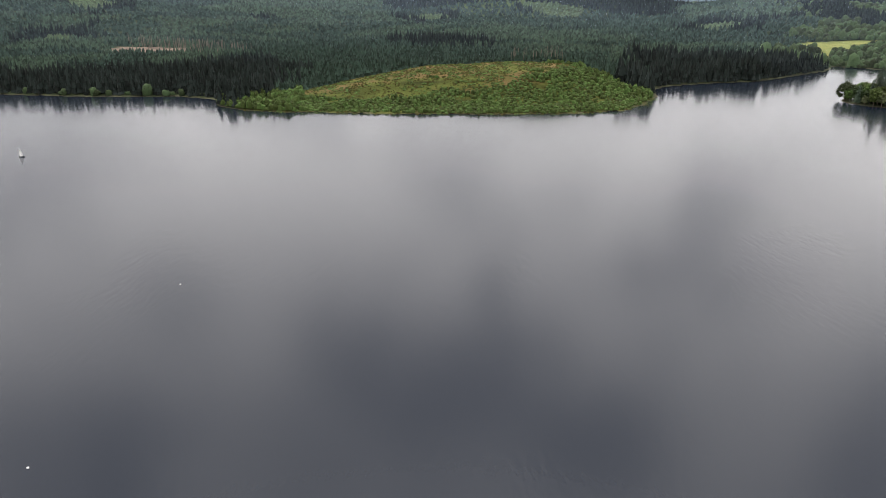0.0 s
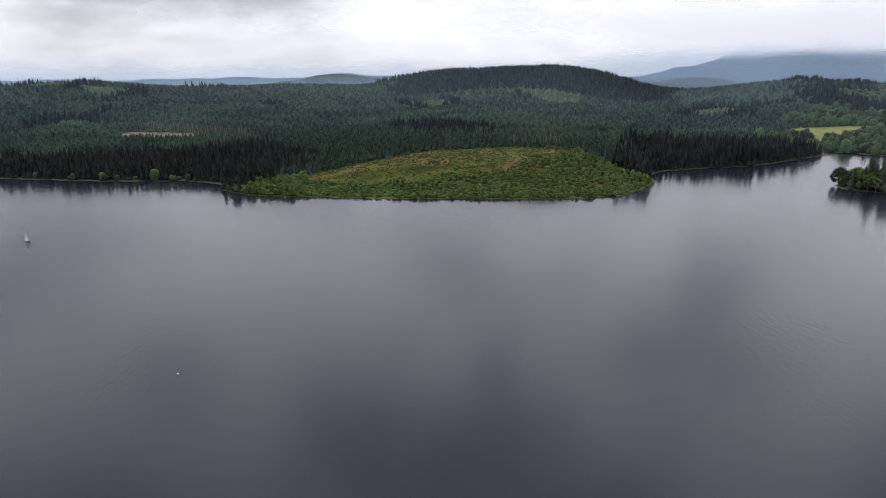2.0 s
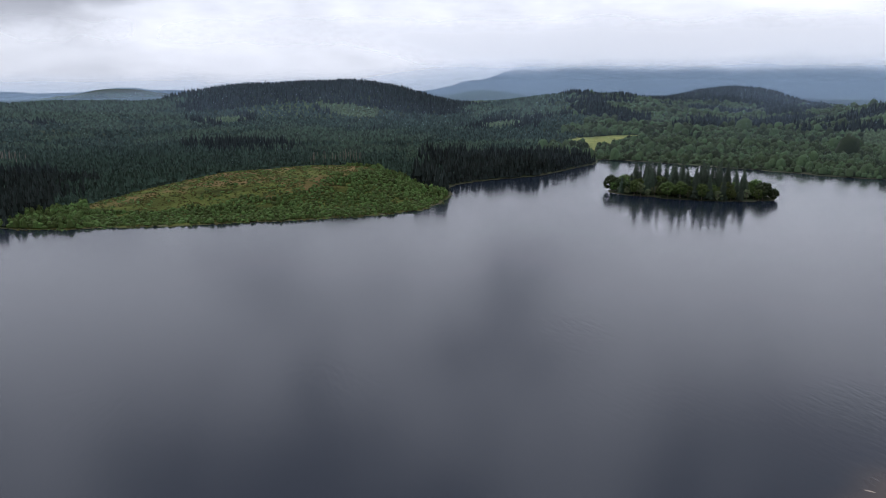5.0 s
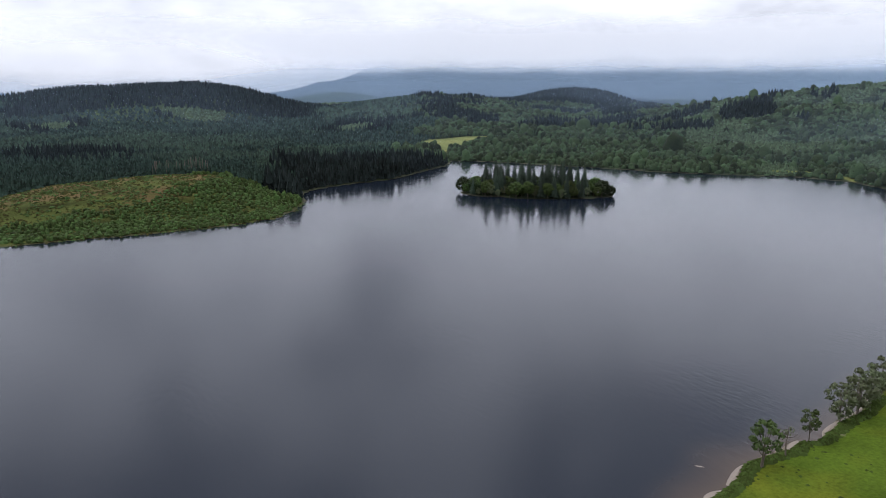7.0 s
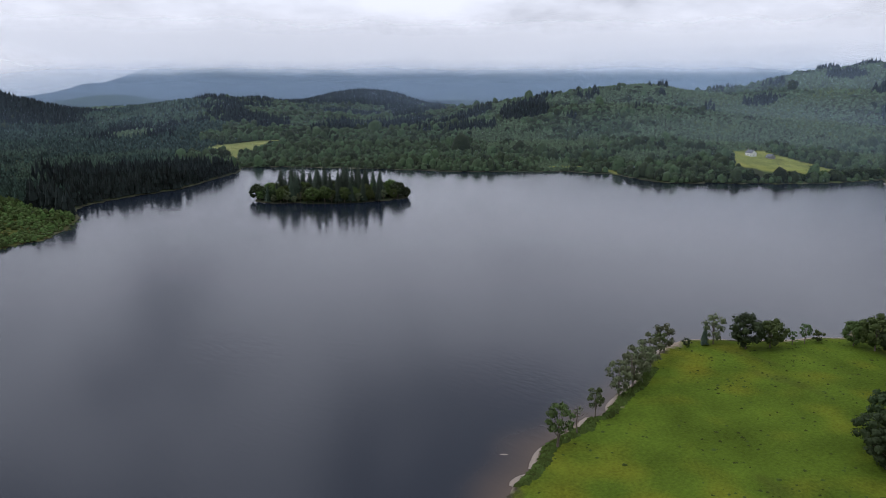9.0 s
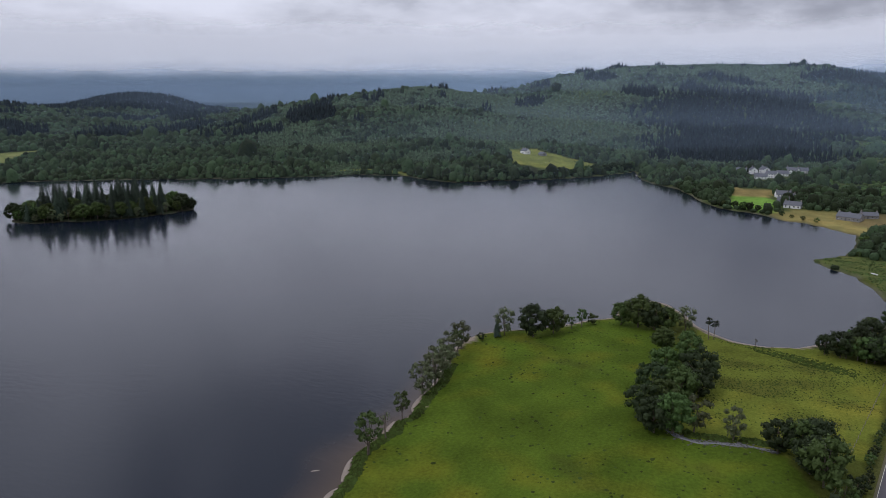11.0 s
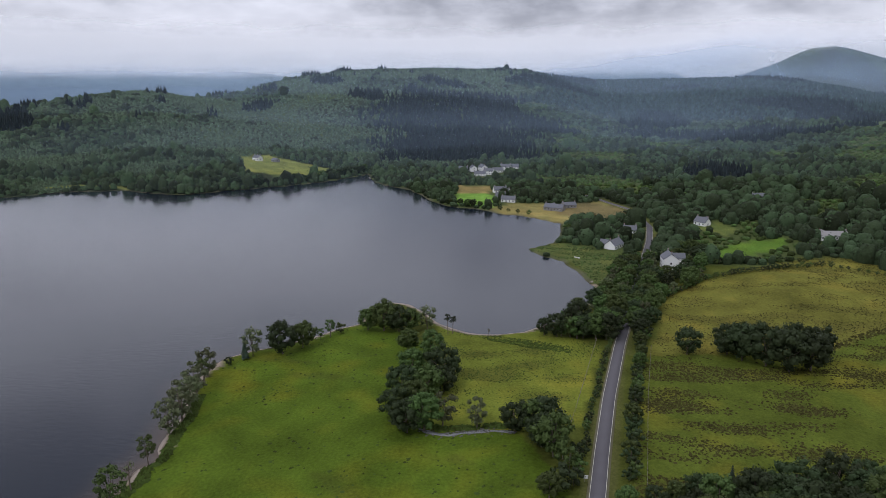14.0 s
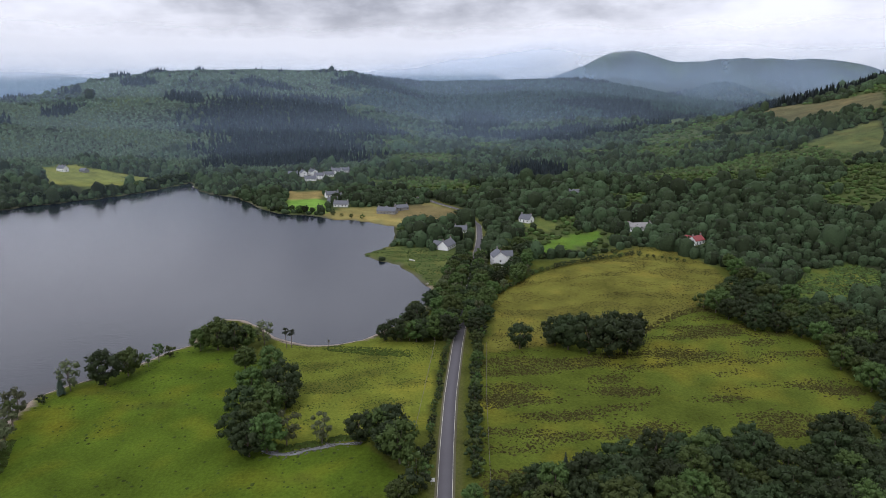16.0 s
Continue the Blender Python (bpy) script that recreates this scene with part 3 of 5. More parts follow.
veil("backdrop_mist", 3600, -52, 150, veil_material("far haze tint", HAZE_BLUE, 0.46, seed=5), "blue sheet that imitates haze before the mountains", level(-9), lambda b: np.interp(b, [96, 106], [-8, 150]), lambda b: np.interp(b, [6, 17, 88, 104], [30, 110, 110, 230]), lambda b: np.interp(b, [6, 17, 88, 104], [160, 220, 220, 380]), lambda b: np.interp(b, [100, 108], [1.0, 0.5]))
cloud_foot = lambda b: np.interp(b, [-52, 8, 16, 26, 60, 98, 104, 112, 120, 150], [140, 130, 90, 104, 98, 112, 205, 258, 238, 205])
# the cloud sheet glows faintly, so that it is not darker than the sky
veil("backdrop_cloud", 3700, -52, 150, veil_material("self-lit cloud base", (0.93, 0.93, 0.94), 0.96, glow=0.34, seed=1), "grey self-lit cloud base hanging on the mountain tops", cloud_foot, lambda b: cloud_foot(b) + np.interp(b, [-52, 8, 20, 150], [500, 300, 80, 80]), level(260), level(460))


# ---------------- woods
def ico(sub=0):
    bm = bmesh.new()
    bmesh.ops.create_icosphere(bm, subdivisions=sub + 1, radius=1)
    v = np.array([p.co[:] for p in bm.verts])
    f = np.array([[p.index for p in q.verts] for q in bm.faces])
    bm.free()
    return v, f


ICO = ico(0)


def conifer_shape(rng, tiers=3, sides=7):
    """A pointed tree one metre high: ragged skirts of boughs, each over the next."""
    v, f = [], []
    for t in range(tiers):
        low, top = 0.06 + 0.90 * t / tiers * 0.92, 1.0 if t == tiers - 1 else 0.06 + 0.90 * (t + 1.75) / tiers * 0.92
        rad = 0.20 * (1 - 0.80 * t / tiers)
        k = len(v)
        v.append((rng.normal(0, 0.01), rng.normal(0, 0.01), min(top, 1.0)))
        for s in range(sides):
            a = 2 * math.pi * (s + 0.5 * t) / sides
            q = rad * (1.15 if s % 2 else 0.75) * rng.uniform(0.8, 1.2)
            v.append((q * math.cos(a), q * math.sin(a), low + rng.uniform(-0.03, 0.05)))
        f += [(k, k + 1 + s, k + 1 + (s + 1) % sides) for s in range(sides)]
    return np.array(v), np.array(f)


def crown_shape(rng, rows):
    """A rounded leafy dome one metre high and wide, lobed, closed down to the ground."""
    v, f = [], []
    sides = 6
    for t in range(rows):
        rad = 0.5 * ((0.80, 1.0, 0.68)[t] if rows == 3 else (0.98, 0.74)[t])
        for k in range(sides):
            a = 2 * math.pi * (k + 0.5 * t) / sides
            q = rad * rng.uniform(0.78, 1.18)
            v.append((q * math.cos(a), q * math.sin(a), ((0.02, 0.46, 0.82)[t] if rows == 3 else (0.1, 0.70)[t]) * rng.uniform(0.9, 1.1)))
    v.append((rng.normal(0, 0.08), rng.normal(0, 0.08), rng.uniform(0.90, 1.0)))
    for t in range(rows - 1):
        for k in range(sides):
            a, b = t * sides + k, t * sides + (k + 1) % sides
            f += [(a, b, a + sides), (b, b + sides, a + sides)]
    e = (rows - 1) * sides
    f += [(e + k, e + (k + 1) % sides, e + sides) for k in range(sides)]
    return np.array(v), np.array(f)


def leafy_shape(rng, sprays):
    """The dome with loose sprays of leaves standing off it."""
    v, f = crown_shape(rng, 3 if sprays > 25 else 2)
    d = rng.normal(0, 1, (sprays, 3))
    d[:, 2] = np.abs(d[:, 2]) - 0.25
    d /= np.linalg.norm(d, axis=1)[:, None]
    p = d * rng.uniform(0.40, 0.56, (sprays, 1)) + (0, 0, 0.46)
    a = np.cross(d, rng.normal(0, 1, (sprays, 3)))
    a /= np.linalg.norm(a, axis=1)[:, None]
    b = np.cross(d, a) + 0.8 * d * rng.normal(0, 0.7, (sprays, 1))
    s = rng.uniform(0.035, 0.075, (sprays, 1))
    t = np.stack([p - a * s - b * 0.6 * s, p + a * s - b * 0.6 * s, p + b * s * 1.2 + d * 0.4 * s], 1).reshape(-1, 3)
    return joined([(v * (0.92, 0.92, 0.95), f), (t, np.arange(sprays * 3).reshape(-1, 3))])


def scatter(name, label, category, mat, shapes, x, y, z, h, wide, rng, smooth=False):
    """One mesh of many trees: shapes, places, heights and widths."""
    pieces = []
    pick = rng.integers(0, len(shapes), len(x))
    for s, (sv, sf) in enumerate(shapes):
        k = np.where(pick == s)[0]
        if not len(k):
            continue
        a = rng.uniform(0, 2 * math.pi, len(k))[:, None]
        vx = (sv[None, :, 0] * np.cos(a) - sv[None, :, 1] * np.sin(a)) * wide[k, None] + x[k, None]
        vy = (sv[None, :, 0] * np.sin(a) + sv[None, :, 1] * np.cos(a)) * wide[k, None] + y[k, None]
        vz = sv[None, :, 2] * h[k, None] + z[k, None]
        v = np.stack([vx, vy, vz], -1).reshape(-1, 3)
        f = (sf[None] + (np.arange(len(k)) * len(sv))[:, None, None]).reshape(-1, 3)
        pieces.append((v, f))
    if pieces:
        tagged(new(name, mesh_of(name, *joined(pieces), mat, smooth)), label, category, kind="stuff")


HOUSES = [(514, -44), (460, -74), (588, -118), (532, -195), (484, -220), (568, -60), (662, -3), (702, 44), (758, 57), (688, -186), (946, 410), (946, 384),
          (934, 119), (931, 106), (885, 92), (898, 82), (918, 73), (939, 64), (952, 54), (937, 94)]


def woods():
    rng = np.random.default_rng(7)
    xs, ys, ss = [], [], []
    r = 400.0
    while r < 3400:
        s = max(4.8, min(r / 165, 9.2)) if r < 2400 else r / 190
        n = int(radians(166) * r / s)
        b = np.radians(-37) + (np.arange(n) + rng.uniform(-0.42, 0.42, n)) * s / r
        q = r + rng.uniform(-0.45, 0.45, n) * s
        xs.append(q * np.sin(b))
        ys.append(q * np.cos(b))
        ss.append(np.full(n, s))
        r += s * 0.95
    x, y, gap = np.concatenate(xs), np.concatenate(ys), np.concatenate(ss)
    d = shore(x, y)
    keep = d > 1.5
    for poly, _ in FIELDS:
        keep &= ~inside(poly, x, y)
    keep &= (line_distance(ROAD, x, y) > 6) & ~inside(FELLED, x, y)
    for hx, hy in HOUSES:
        near = 11 if hx < 800 else 8
        keep &= (np.hypot(x - hx, y - hy) > near) & ~(line_distance([(hx, hy), (hx * 0.96, hy * 0.96)], x, y) < 8)
    keep &= ~inside([(852, 387), (857, 300), (880, 262), (860, 262), (790, 312), (800, 340)], x, y)
    cx, cy = ISLAND[:2]
    keep &= np.hypot(x - cx, y - cy) > 90
    keep &= (np.hypot(x, y) > 480) | (y < -212) & (x > 300)
    x, y, d, gap = x[keep], y[keep], d[keep], gap[keep]
    z = ground(x, y) - 0.3
    r, b = np.hypot(x, y), np.degrees(np.arctan2(x, y))
    n1, n2, n3, n4 = wave(x, y, 110, 11), wave(x, y, 45, 12), wave(x, y, 230, 13), wave(x, y, 17, 14)
    u = rng.uniform(0, 1, len(x))
    head = inside(HEAD_OPEN, x, y)
    kind = np.full(len(x), "broad", object)
    b = b + 1.6 * n2 + 1.3 * n4
    north = b < 25.5
    kind[north] = np.where(n1[north] + 0.5 * n2[north] > 0.6, "spruce", "plant")
    kind[north & (n3 + 0.6 * n2 > 0.15) & (r > 720)] = "young"
    kind[north & (n3 - n1 < -1.0) & (r > 950)] = "larch"
    kind[(b < -13) & (r < 800) & (n2 < 0.75) | (b > 14.5) & (b < 28.5) & (r < 900)] = "spruce"
    kind[(b > -4) & (b < 17) & (r > 1750) & (r < 2300)] = "spruce"
    kind[(b > 26) & (r > 1350) & (n1 + n2 > 0.35)] = "spruce"
    kind[(b > 33) & (b < 42) & (r > 2150) & (r < 2800)] = "spruce"
    kind[(b > 45) & (b < 88) & (r > 1020 + 160 * n2) & (n1 + 0.5 * n4 > -0.35)] = "larch"
    kind[(b > 45) & (b < 88) & (r > 1350) & (n2 + n3 > 1.0)] = "spruce"
    kind[(b > 42) & (b < 55) & (r > 1250) & (r < 1500) & (n2 > 0.1)] = "spruce"
    kind[(b > 77.5 + 2 * n2 + 2.5 * n1 + 3 * (u - 0.5)) & (b < 88 + 1.5 * n2 - 2 * n1 + 3 * (u - 0.5)) & (r > 1040) & (r < 1650 + 120 * n1)] = "spruce"
    kind[(b > 88) & (r > 1700)] = "plant"
    kind[(b > 88) & (r > 1700) & (n1 + n3 > 0.6)] = "spruce"
    kind[(b > 88) & (r <= 1700) & (n2 + n1 > 1.35)] = "spruce"
    kind[(d < 9) & (u < np.where(b < -11, 0.16, 0.5 + 0.5 * n4)) & ((b < -11) | (b > 28))] = "broad"
    kind[(b > -13) & (b < 11) & (r < 900) & (kind == "spruce")] = "plant"
    kind[head] = "none"
    bare = (kind == "broad") & (b > 60) & (wave(x, y, 60, 21) + 0.3 * n4 > np.where((b > 88) & (r > 720) & (r < 1500), 0.28, 0.85))
    bare |= (kind == "broad") & (b > 108) & (wave(x, y, 75, 22) + 0.4 * n4 > 0.32)
    kind[bare] = np.where(u[bare] < 0.5, "shrub", "none")
    kind[(kind == "broad") & (rng.uniform(0, 1, len(x)) > 0.74)] = "none"
    grow = rng.uniform(0.58, 1.22, len(x)) * (1 + 0.18 * n2 + 0.12 * n4) * np.where(d < 6, 0.7, 1) * np.where((b > 14) & (b < 29) & (r < 900), 1.25, 1)
    grow = np.where(kind == "broad", grow * np.exp(rng.normal(0, 0.32, len(x))), grow)
    kind[(kind == "plant") & (n4 + rng.normal(0, 0.5, len(x)) > 0.95)] = "none"
    cone = [conifer_shape(rng) for _ in range(8)]
    mid_cone = [conifer_shape(rng, 2, 5) for _ in range(8)]
    far_cone = [conifer_shape(rng, 1, 5) for _ in range(8)]
    crown = [crown_shape(rng, 3) for _ in range(8)]
    far_crown = [crown_shape(rng, 2) for _ in range(8)]
    leafy = [leafy_shape(rng, 30) for _ in range(10)]
    small_leafy = [leafy_shape(rng, 11) for _ in range(10)]

    def put(name, label, mat, k, tall, fat, bands, spread):
        for near, far, shapes in bands:
            sel = k & (r >= near) & (r < far)
            hh = tall * grow[sel]
            wide = np.maximum(fat * hh, gap[sel] * spread * rng.uniform(0.85, 1.2, sel.sum()))
            scatter(name, label, "forest", mat, shapes, x[sel], y[sel], z[sel], hh, wide, rng, bands is crowns)

    cones = ((0, 950, cone), (950, 1600, mid_cone), (1600, 9000, far_cone))
    crowns = ((0, 800, leafy), (800, 1250, small_leafy), (1250, 9000, far_crown))
    put("spruce_forest", "dense dark green mature spruce forest", M_SPRUCE, kind == "spruce", 15.0, 0.95, cones, 2.4)
    put("young_plantation", "blue-green young conifer plantation", M_PLANT, kind == "plant", 9.0, 1.15, cones, 2.4)
    put("young_spruce_rows", "mid-green rows of young spruce behind the headland", M_YOUNG, kind == "young", 7.0, 1.25, cones, 2.4)
    put("larch_plantation", "pale green young larch plantation on the slope", M_LARCH, kind == "larch", 6.0, 1.5, cones, 2.4)
    put("broadleaf_wood", "mixed broadleaf wood along the shore", M_BROAD, kind == "broad", 7.6, 0.92, crowns, 1.3)
    put("bushes", "scattered green bushes in rough clearings", M_SHRUB, kind == "shrub", 3.4, 1.3, crowns, 1.1)


woods()


def headland_scrub():
    """Birch and bracken scrub on the lower slopes of the cleared headland."""
    rng = np.random.default_rng(17)
    gx, gy = np.meshgrid(np.arange(-185, 195, 2.9), np.arange(515, 720, 2.9))
    x, y = gx.ravel() + rng.uniform(-1.3, 1.3, gx.size), gy.ravel() + rng.uniform(-1.3, 1.3, gx.size)
    n2, n4 = wave(x, y, 32, 3), wave(x, y, 9, 4)
    low = (y < np.interp(x, (-130, -70, 10, 50, 85, 115), (583, 575, 583, 596, 618, 655)) + 4 * n2 + 6 * n4) | (n4 + 0.4 * n2 > 1.3) | (x > 100 + 22 * n2 + 12 * n4) | (x < -128 + 10 * n4)
    k = (inside(HEAD_OPEN, x, y) | (x < -120) & (y < 595)) & (shore(x, y) > 1.2) & low & (wave(x, y, 12, 15) < 0.95)
    x, y = x[k], y[k]
    edge = (x < -120) | (x > 120) & (y > 595)
    h = rng.uniform(1.0, 3.6, len(x)) * (1 + 0.4 * wave(x, y, 13, 6)) * np.where(edge, 2.0, 1)
    shapes = [leafy_shape(rng, 22) for _ in range(10)]
    scatter("birch_scrub", "bright green young birch scrub on the headland", "scrub", M_SHRUB, shapes, x, y, ground(x, y) - 0.1, h, rng.uniform(2.6, 4.4, len(x)) * np.where(edge, 1.4, 1), rng)


headland_scrub()


def bare_trunks():
    """Tall tan stems at the edges of the felled ground."""
    rng = np.random.default_rng(23)
    lines = [((-440, 1003), (-270, 945), 90), ((60, 724), (112, 711), 26), ((-318, 898), (-250, 925), 20)]
    x = np.concatenate([rng.uniform(a[0], b[0], n) for a, b, n in lines])
    y = np.concatenate([np.interp(q, *zip(*sorted(((a[0], a[1]), (b[0], b[1]))))) for (a, b, n), q in zip(lines, np.split(x, np.cumsum([n for *_, n in lines])[:-1]))]) + rng.normal(0, 5, len(x))
    ring = [(math.cos(a), math.sin(a)) for a in np.linspace(0, 2 * math.pi, 6)[:5]]
    v = np.array([(p * 0.5, q * 0.5, 0) for p, q in ring] + [(p * 0.3, q * 0.3, 1) for p, q in ring])
    f = np.array([(k, (k + 1) % 5, 5 + k) for k in range(5)] + [((k + 1) % 5, 5 + (k + 1) % 5, 5 + k) for k in range(5)])
    scatter("bare_trunks", "tall bare tan tree trunks beside the felled ground", "trunks", M_BARK, [(v, f)], x, y, ground(x, y) - 0.2, rng.uniform(11, 17, len(x)), rng.uniform(0.45, 0.7, len(x)), rng)


bare_trunks()


# ---------------- single trees
def leaf_cards(rng, centres, radii, count, size, flat=0.9):
    """Small bent leaf sprays set on the surface of the boughs."""
    n = len(centres) * count
    c, k = np.repeat(centres, count, 0), np.repeat(radii, count)
    d = rng.normal(0, 1, (n, 3))
    d /= np.linalg.norm(d, axis=1)[:, None]
    d[:, 2] = np.where(d[:, 2] < -0.5, -d[:, 2], d[:, 2])
    p = c + d * (k * rng.uniform(0.8, 1.15, n))[:, None] * (1, 1, flat)
    a = np.cross(d, rng.normal(0, 1, (n, 3)))
    a /= np.linalg.norm(a, axis=1)[:, None]
    b = np.cross(d, a) + d * rng.uniform(-0.7, 0.7, n)[:, None]
    s = (size * rng.uniform(0.6, 1.3, n))[:, None]
    tip = rng.uniform(0.7, 1.3, (n, 1))
    v = np.stack([p - a * s * 0.8 - b * s * 0.4, p + a * s * 0.8 - b * s * 0.5, p + b * s * tip + d * s * 0.4], 1).reshape(-1, 3)
    return v, np.arange(3 * n).reshape(-1, 3)


def broad_tree(m, name, label, seed, tall=14.0, wide=11.0, leaf=M_LEAF, open_crown=0.0, stems=1, bare=0.10):
    """Trunk, limbs and a crown of many leaf sprays with gaps."""
    rng = np.random.default_rng(seed)
    ob = thing(name, m, label, "bush" if name == "bush" else "tree")
    small = name == "bush"
    lobes = 11 if small else 16 if open_crown else 34
    base = tall * bare
    mid_z, half = (tall + base) / 2, (tall - base) / 2
    cen, rad = [], []
    for i in range(lobes):
        a, up_frac = i * 2.399 + rng.uniform(-0.3, 0.3), 1 - 2 * (i + 0.5) / lobes
        ring = math.sqrt(max(0.0, 1 - up_frac * up_frac)) * (1 if up_frac > -0.3 else 0.9)
        q = wide * 0.41 * ring * rng.uniform(0.66, 1.14)
        cen.append((q * math.cos(a), q * math.sin(a), mid_z + half * 0.74 * up_frac + rng.uniform(-0.04, 0.06) * tall))
        rad.append(wide * rng.uniform(0.09, 0.16) * (1.3 if small else 1))
    cen, rad = np.array(cen), np.array(rad)
    for s in range(stems):
        lean = rng.normal(0, 0.05 * tall, 2) + (0 if stems == 1 else (s - (stems - 1) / 2) * 0.1 * wide)
        k = 0.022 * tall / math.sqrt(stems)
        part("trunk", [tube([(0.15 * lean[0], 0, -0.5), (0.2 * lean[0], 0.1 * lean[1], base * 0.6), (0.6 * lean[0], 0.6 * lean[1], tall * 0.45), (lean[0], lean[1], tall * 0.8)], [k * 1.3, k, k * 0.7, k * 0.2])], M_BARK, ob, smooth=True)
    for i in range(0, lobes, 6):
        x, y, z = cen[i]
        k = 0.010 * tall
        part("limb", [tube([(0, 0, max(base * 0.8, z * 0.45)), (x * 0.5, y * 0.5, z * 0.72), (x, y, z)], [k, k * 0.7, k * 0.25], 5)], M_BARK, ob, smooth=True)
    pieces = [leaf_cards(rng, cen, rad, 26 if small else 40, 0.074 * tall ** 0.7)]
    if open_crown < 0.8:
        for c, k in zip(cen, rad):
            pieces.append((ICO[0] * rng.uniform(0.5, 0.9, (12, 1)) * k * (1 - 0.35 * open_crown) + c, ICO[1]))
    part("crown", pieces, leaf, ob)
    return ob


def spruce_tree(m, name, label, seed, tall=18.0):
    rng = np.random.default_rng(seed)
    ob = thing(name, m, label, "tree")
    part("trunk", [tube([(0, 0, -0.5), (0, 0, tall * 0.5), (0, 0, tall * 0.97)], [0.28, 0.18, 0.03])], M_BARK, ob, smooth=True)
    v, f = [], []
    whorls = 15
    for w in range(whorls):
        h = tall * (0.10 + 0.88 * w / whorls)
        reach = (tall - h) * 0.24 + 0.25
        for s in range(9):
            a = 2 * math.pi * s / 9 + w * 0.7 + rng.uniform(-0.25, 0.25)
            q = reach * rng.uniform(0.7, 1.2)
            c, d = np.array((math.cos(a), math.sin(a), 0)), np.array((-math.sin(a), math.cos(a), 0))
            k = len(v)
            droop = q * rng.uniform(0.2, 0.5)
            v += [np.array((0, 0, h + 0.8)), c * q * 0.6 + d * q * 0.3 + (0, 0, h - 0.3 * droop), c * q + (0, 0, h - droop), c * q * 0.6 - d * q * 0.3 + (0, 0, h - 0.3 * droop), c * q * 0.55 + (0, 0, h + 0.25)]
            f += [(k, k + 1, k + 4), (k + 1, k + 2, k + 4), (k + 2, k + 3, k + 4), (k + 3, k, k + 4)]
    part("crown", [(v, f)], M_NEEDLE, ob)
    return ob


def pine_tree(m, name, label, seed, tall=13.0):
    """A bare leaning stem with flat tufts near its top."""
    rng = np.random.default_rng(seed)
    ob = thing(name, m, label, "tree")
    part("trunk", [tube([(0, 0, -0.5), (0.3, 0, tall * 0.5), (0.1, 0.2, tall * 0.95)], [0.22, 0.17, 0.06])], M_BARK, ob, smooth=True)
    cen = np.array([(rng.uniform(-1.6, 1.6), rng.uniform(-1.6, 1.6), tall * rng.uniform(0.66, 0.98)) for _ in range(8)])
    for c in cen[::2]:
        part("limb", [tube([(0.2, 0.1, c[2] * 0.88), tuple(c)], [0.08, 0.03], 5)], M_BARK, ob, smooth=True)
    part("crown", [leaf_cards(rng, cen, np.full(8, 0.95), 34, 0.36, 0.6)], M_LEAF_DARK, ob)
    return ob


def bare_tree(m, name, label, seed, tall=7.0):
    rng = np.random.default_rng(seed)
    ob = thing(name, m, label, "tree")
    part("trunk", [tube([(0, 0, -0.4), (0.2, 0.1, tall * 0.4), (-0.1, 0.1, tall * 0.75), (0.1, 0.2, tall)], [0.2, 0.15, 0.09, 0.02])], M_BARK, ob, smooth=True)
    for i in range(9):
        a, h = i * 2.4, tall * rng.uniform(0.35, 0.9)
        q = (tall - h) * 0.55 + 0.5
        part("limb", [tube([(0.1, 0.1, h), (0.6 * q * math.cos(a), 0.6 * q * math.sin(a), h + 0.3 * q), (q * math.cos(a), q * math.sin(a), h + 0.75 * q)], [0.07, 0.045, 0.012], 5)], M_BARK, ob, smooth=True)
    part("crown", [leaf_cards(rng, np.array([(0.7 * math.cos(i), 0.7 * math.sin(i), tall * (0.7 + 0.04 * i)) for i in range(5)]), np.full(5, 0.7), 12, 0.26)], M_LEAF_PALE, ob)
    return ob


SPECIES = {
    "oak": [lambda m, i=i: broad_tree(m, "broadleaf_tree", "round-crowned green broadleaf tree in full summer leaf", 20 + i, 14, 12.5 + i) for i in range(3)],
    "dark": [lambda m, i=i: broad_tree(m, "oak_tree", "dense dark green oak tree with a domed crown", 30 + i, 14, 13 + i, M_LEAF_DARK, bare=0.02) for i in range(3)],
    "pale": [lambda m, i=i: broad_tree(m, "willow_tree", "pale grey-green willow with an open crown", 40 + i, 11, 9, M_LEAF_PALE, 0.5, 2) for i in range(2)],
    "alder": [lambda m, i=i: broad_tree(m, "alder_tree", "thin open alder tree standing at the shore", 50 + i, 10, 6.5, M_LEAF, 1.0, 2, 0.3) for i in range(2)],
    "bush": [lambda m, i=i: broad_tree(m, "bush", "low rounded green bush in the rough grass", 60 + i, 4.0, 4.6, (M_LEAF, M_LEAF_DARK)[i], 0.0, 2, 0.05) for i in range(2)],
    "spruce": [lambda m, i=i: spruce_tree(m, "spruce_tree", "dark pointed spruce tree among broadleaf trees", 70 + i) for i in range(2)],
    "pine": [lambda m: pine_tree(m, "pine_tree", "tall thin pine with a bare stem by the beach", 80)],
    "bare": [lambda m: bare_tree(m, "half_dead_tree", "small half-dead tree with bare grey limbs", 81)],
}
MADE = {}
PLANT_RNG = random.Random(5)




def plant_first():
    """One of every kind, so that each copy starts from an unscaled tree."""
    for kind, makers in SPECIES.items():
        for i, make in enumerate(makers):
            MADE[kind, i] = make(Matrix())


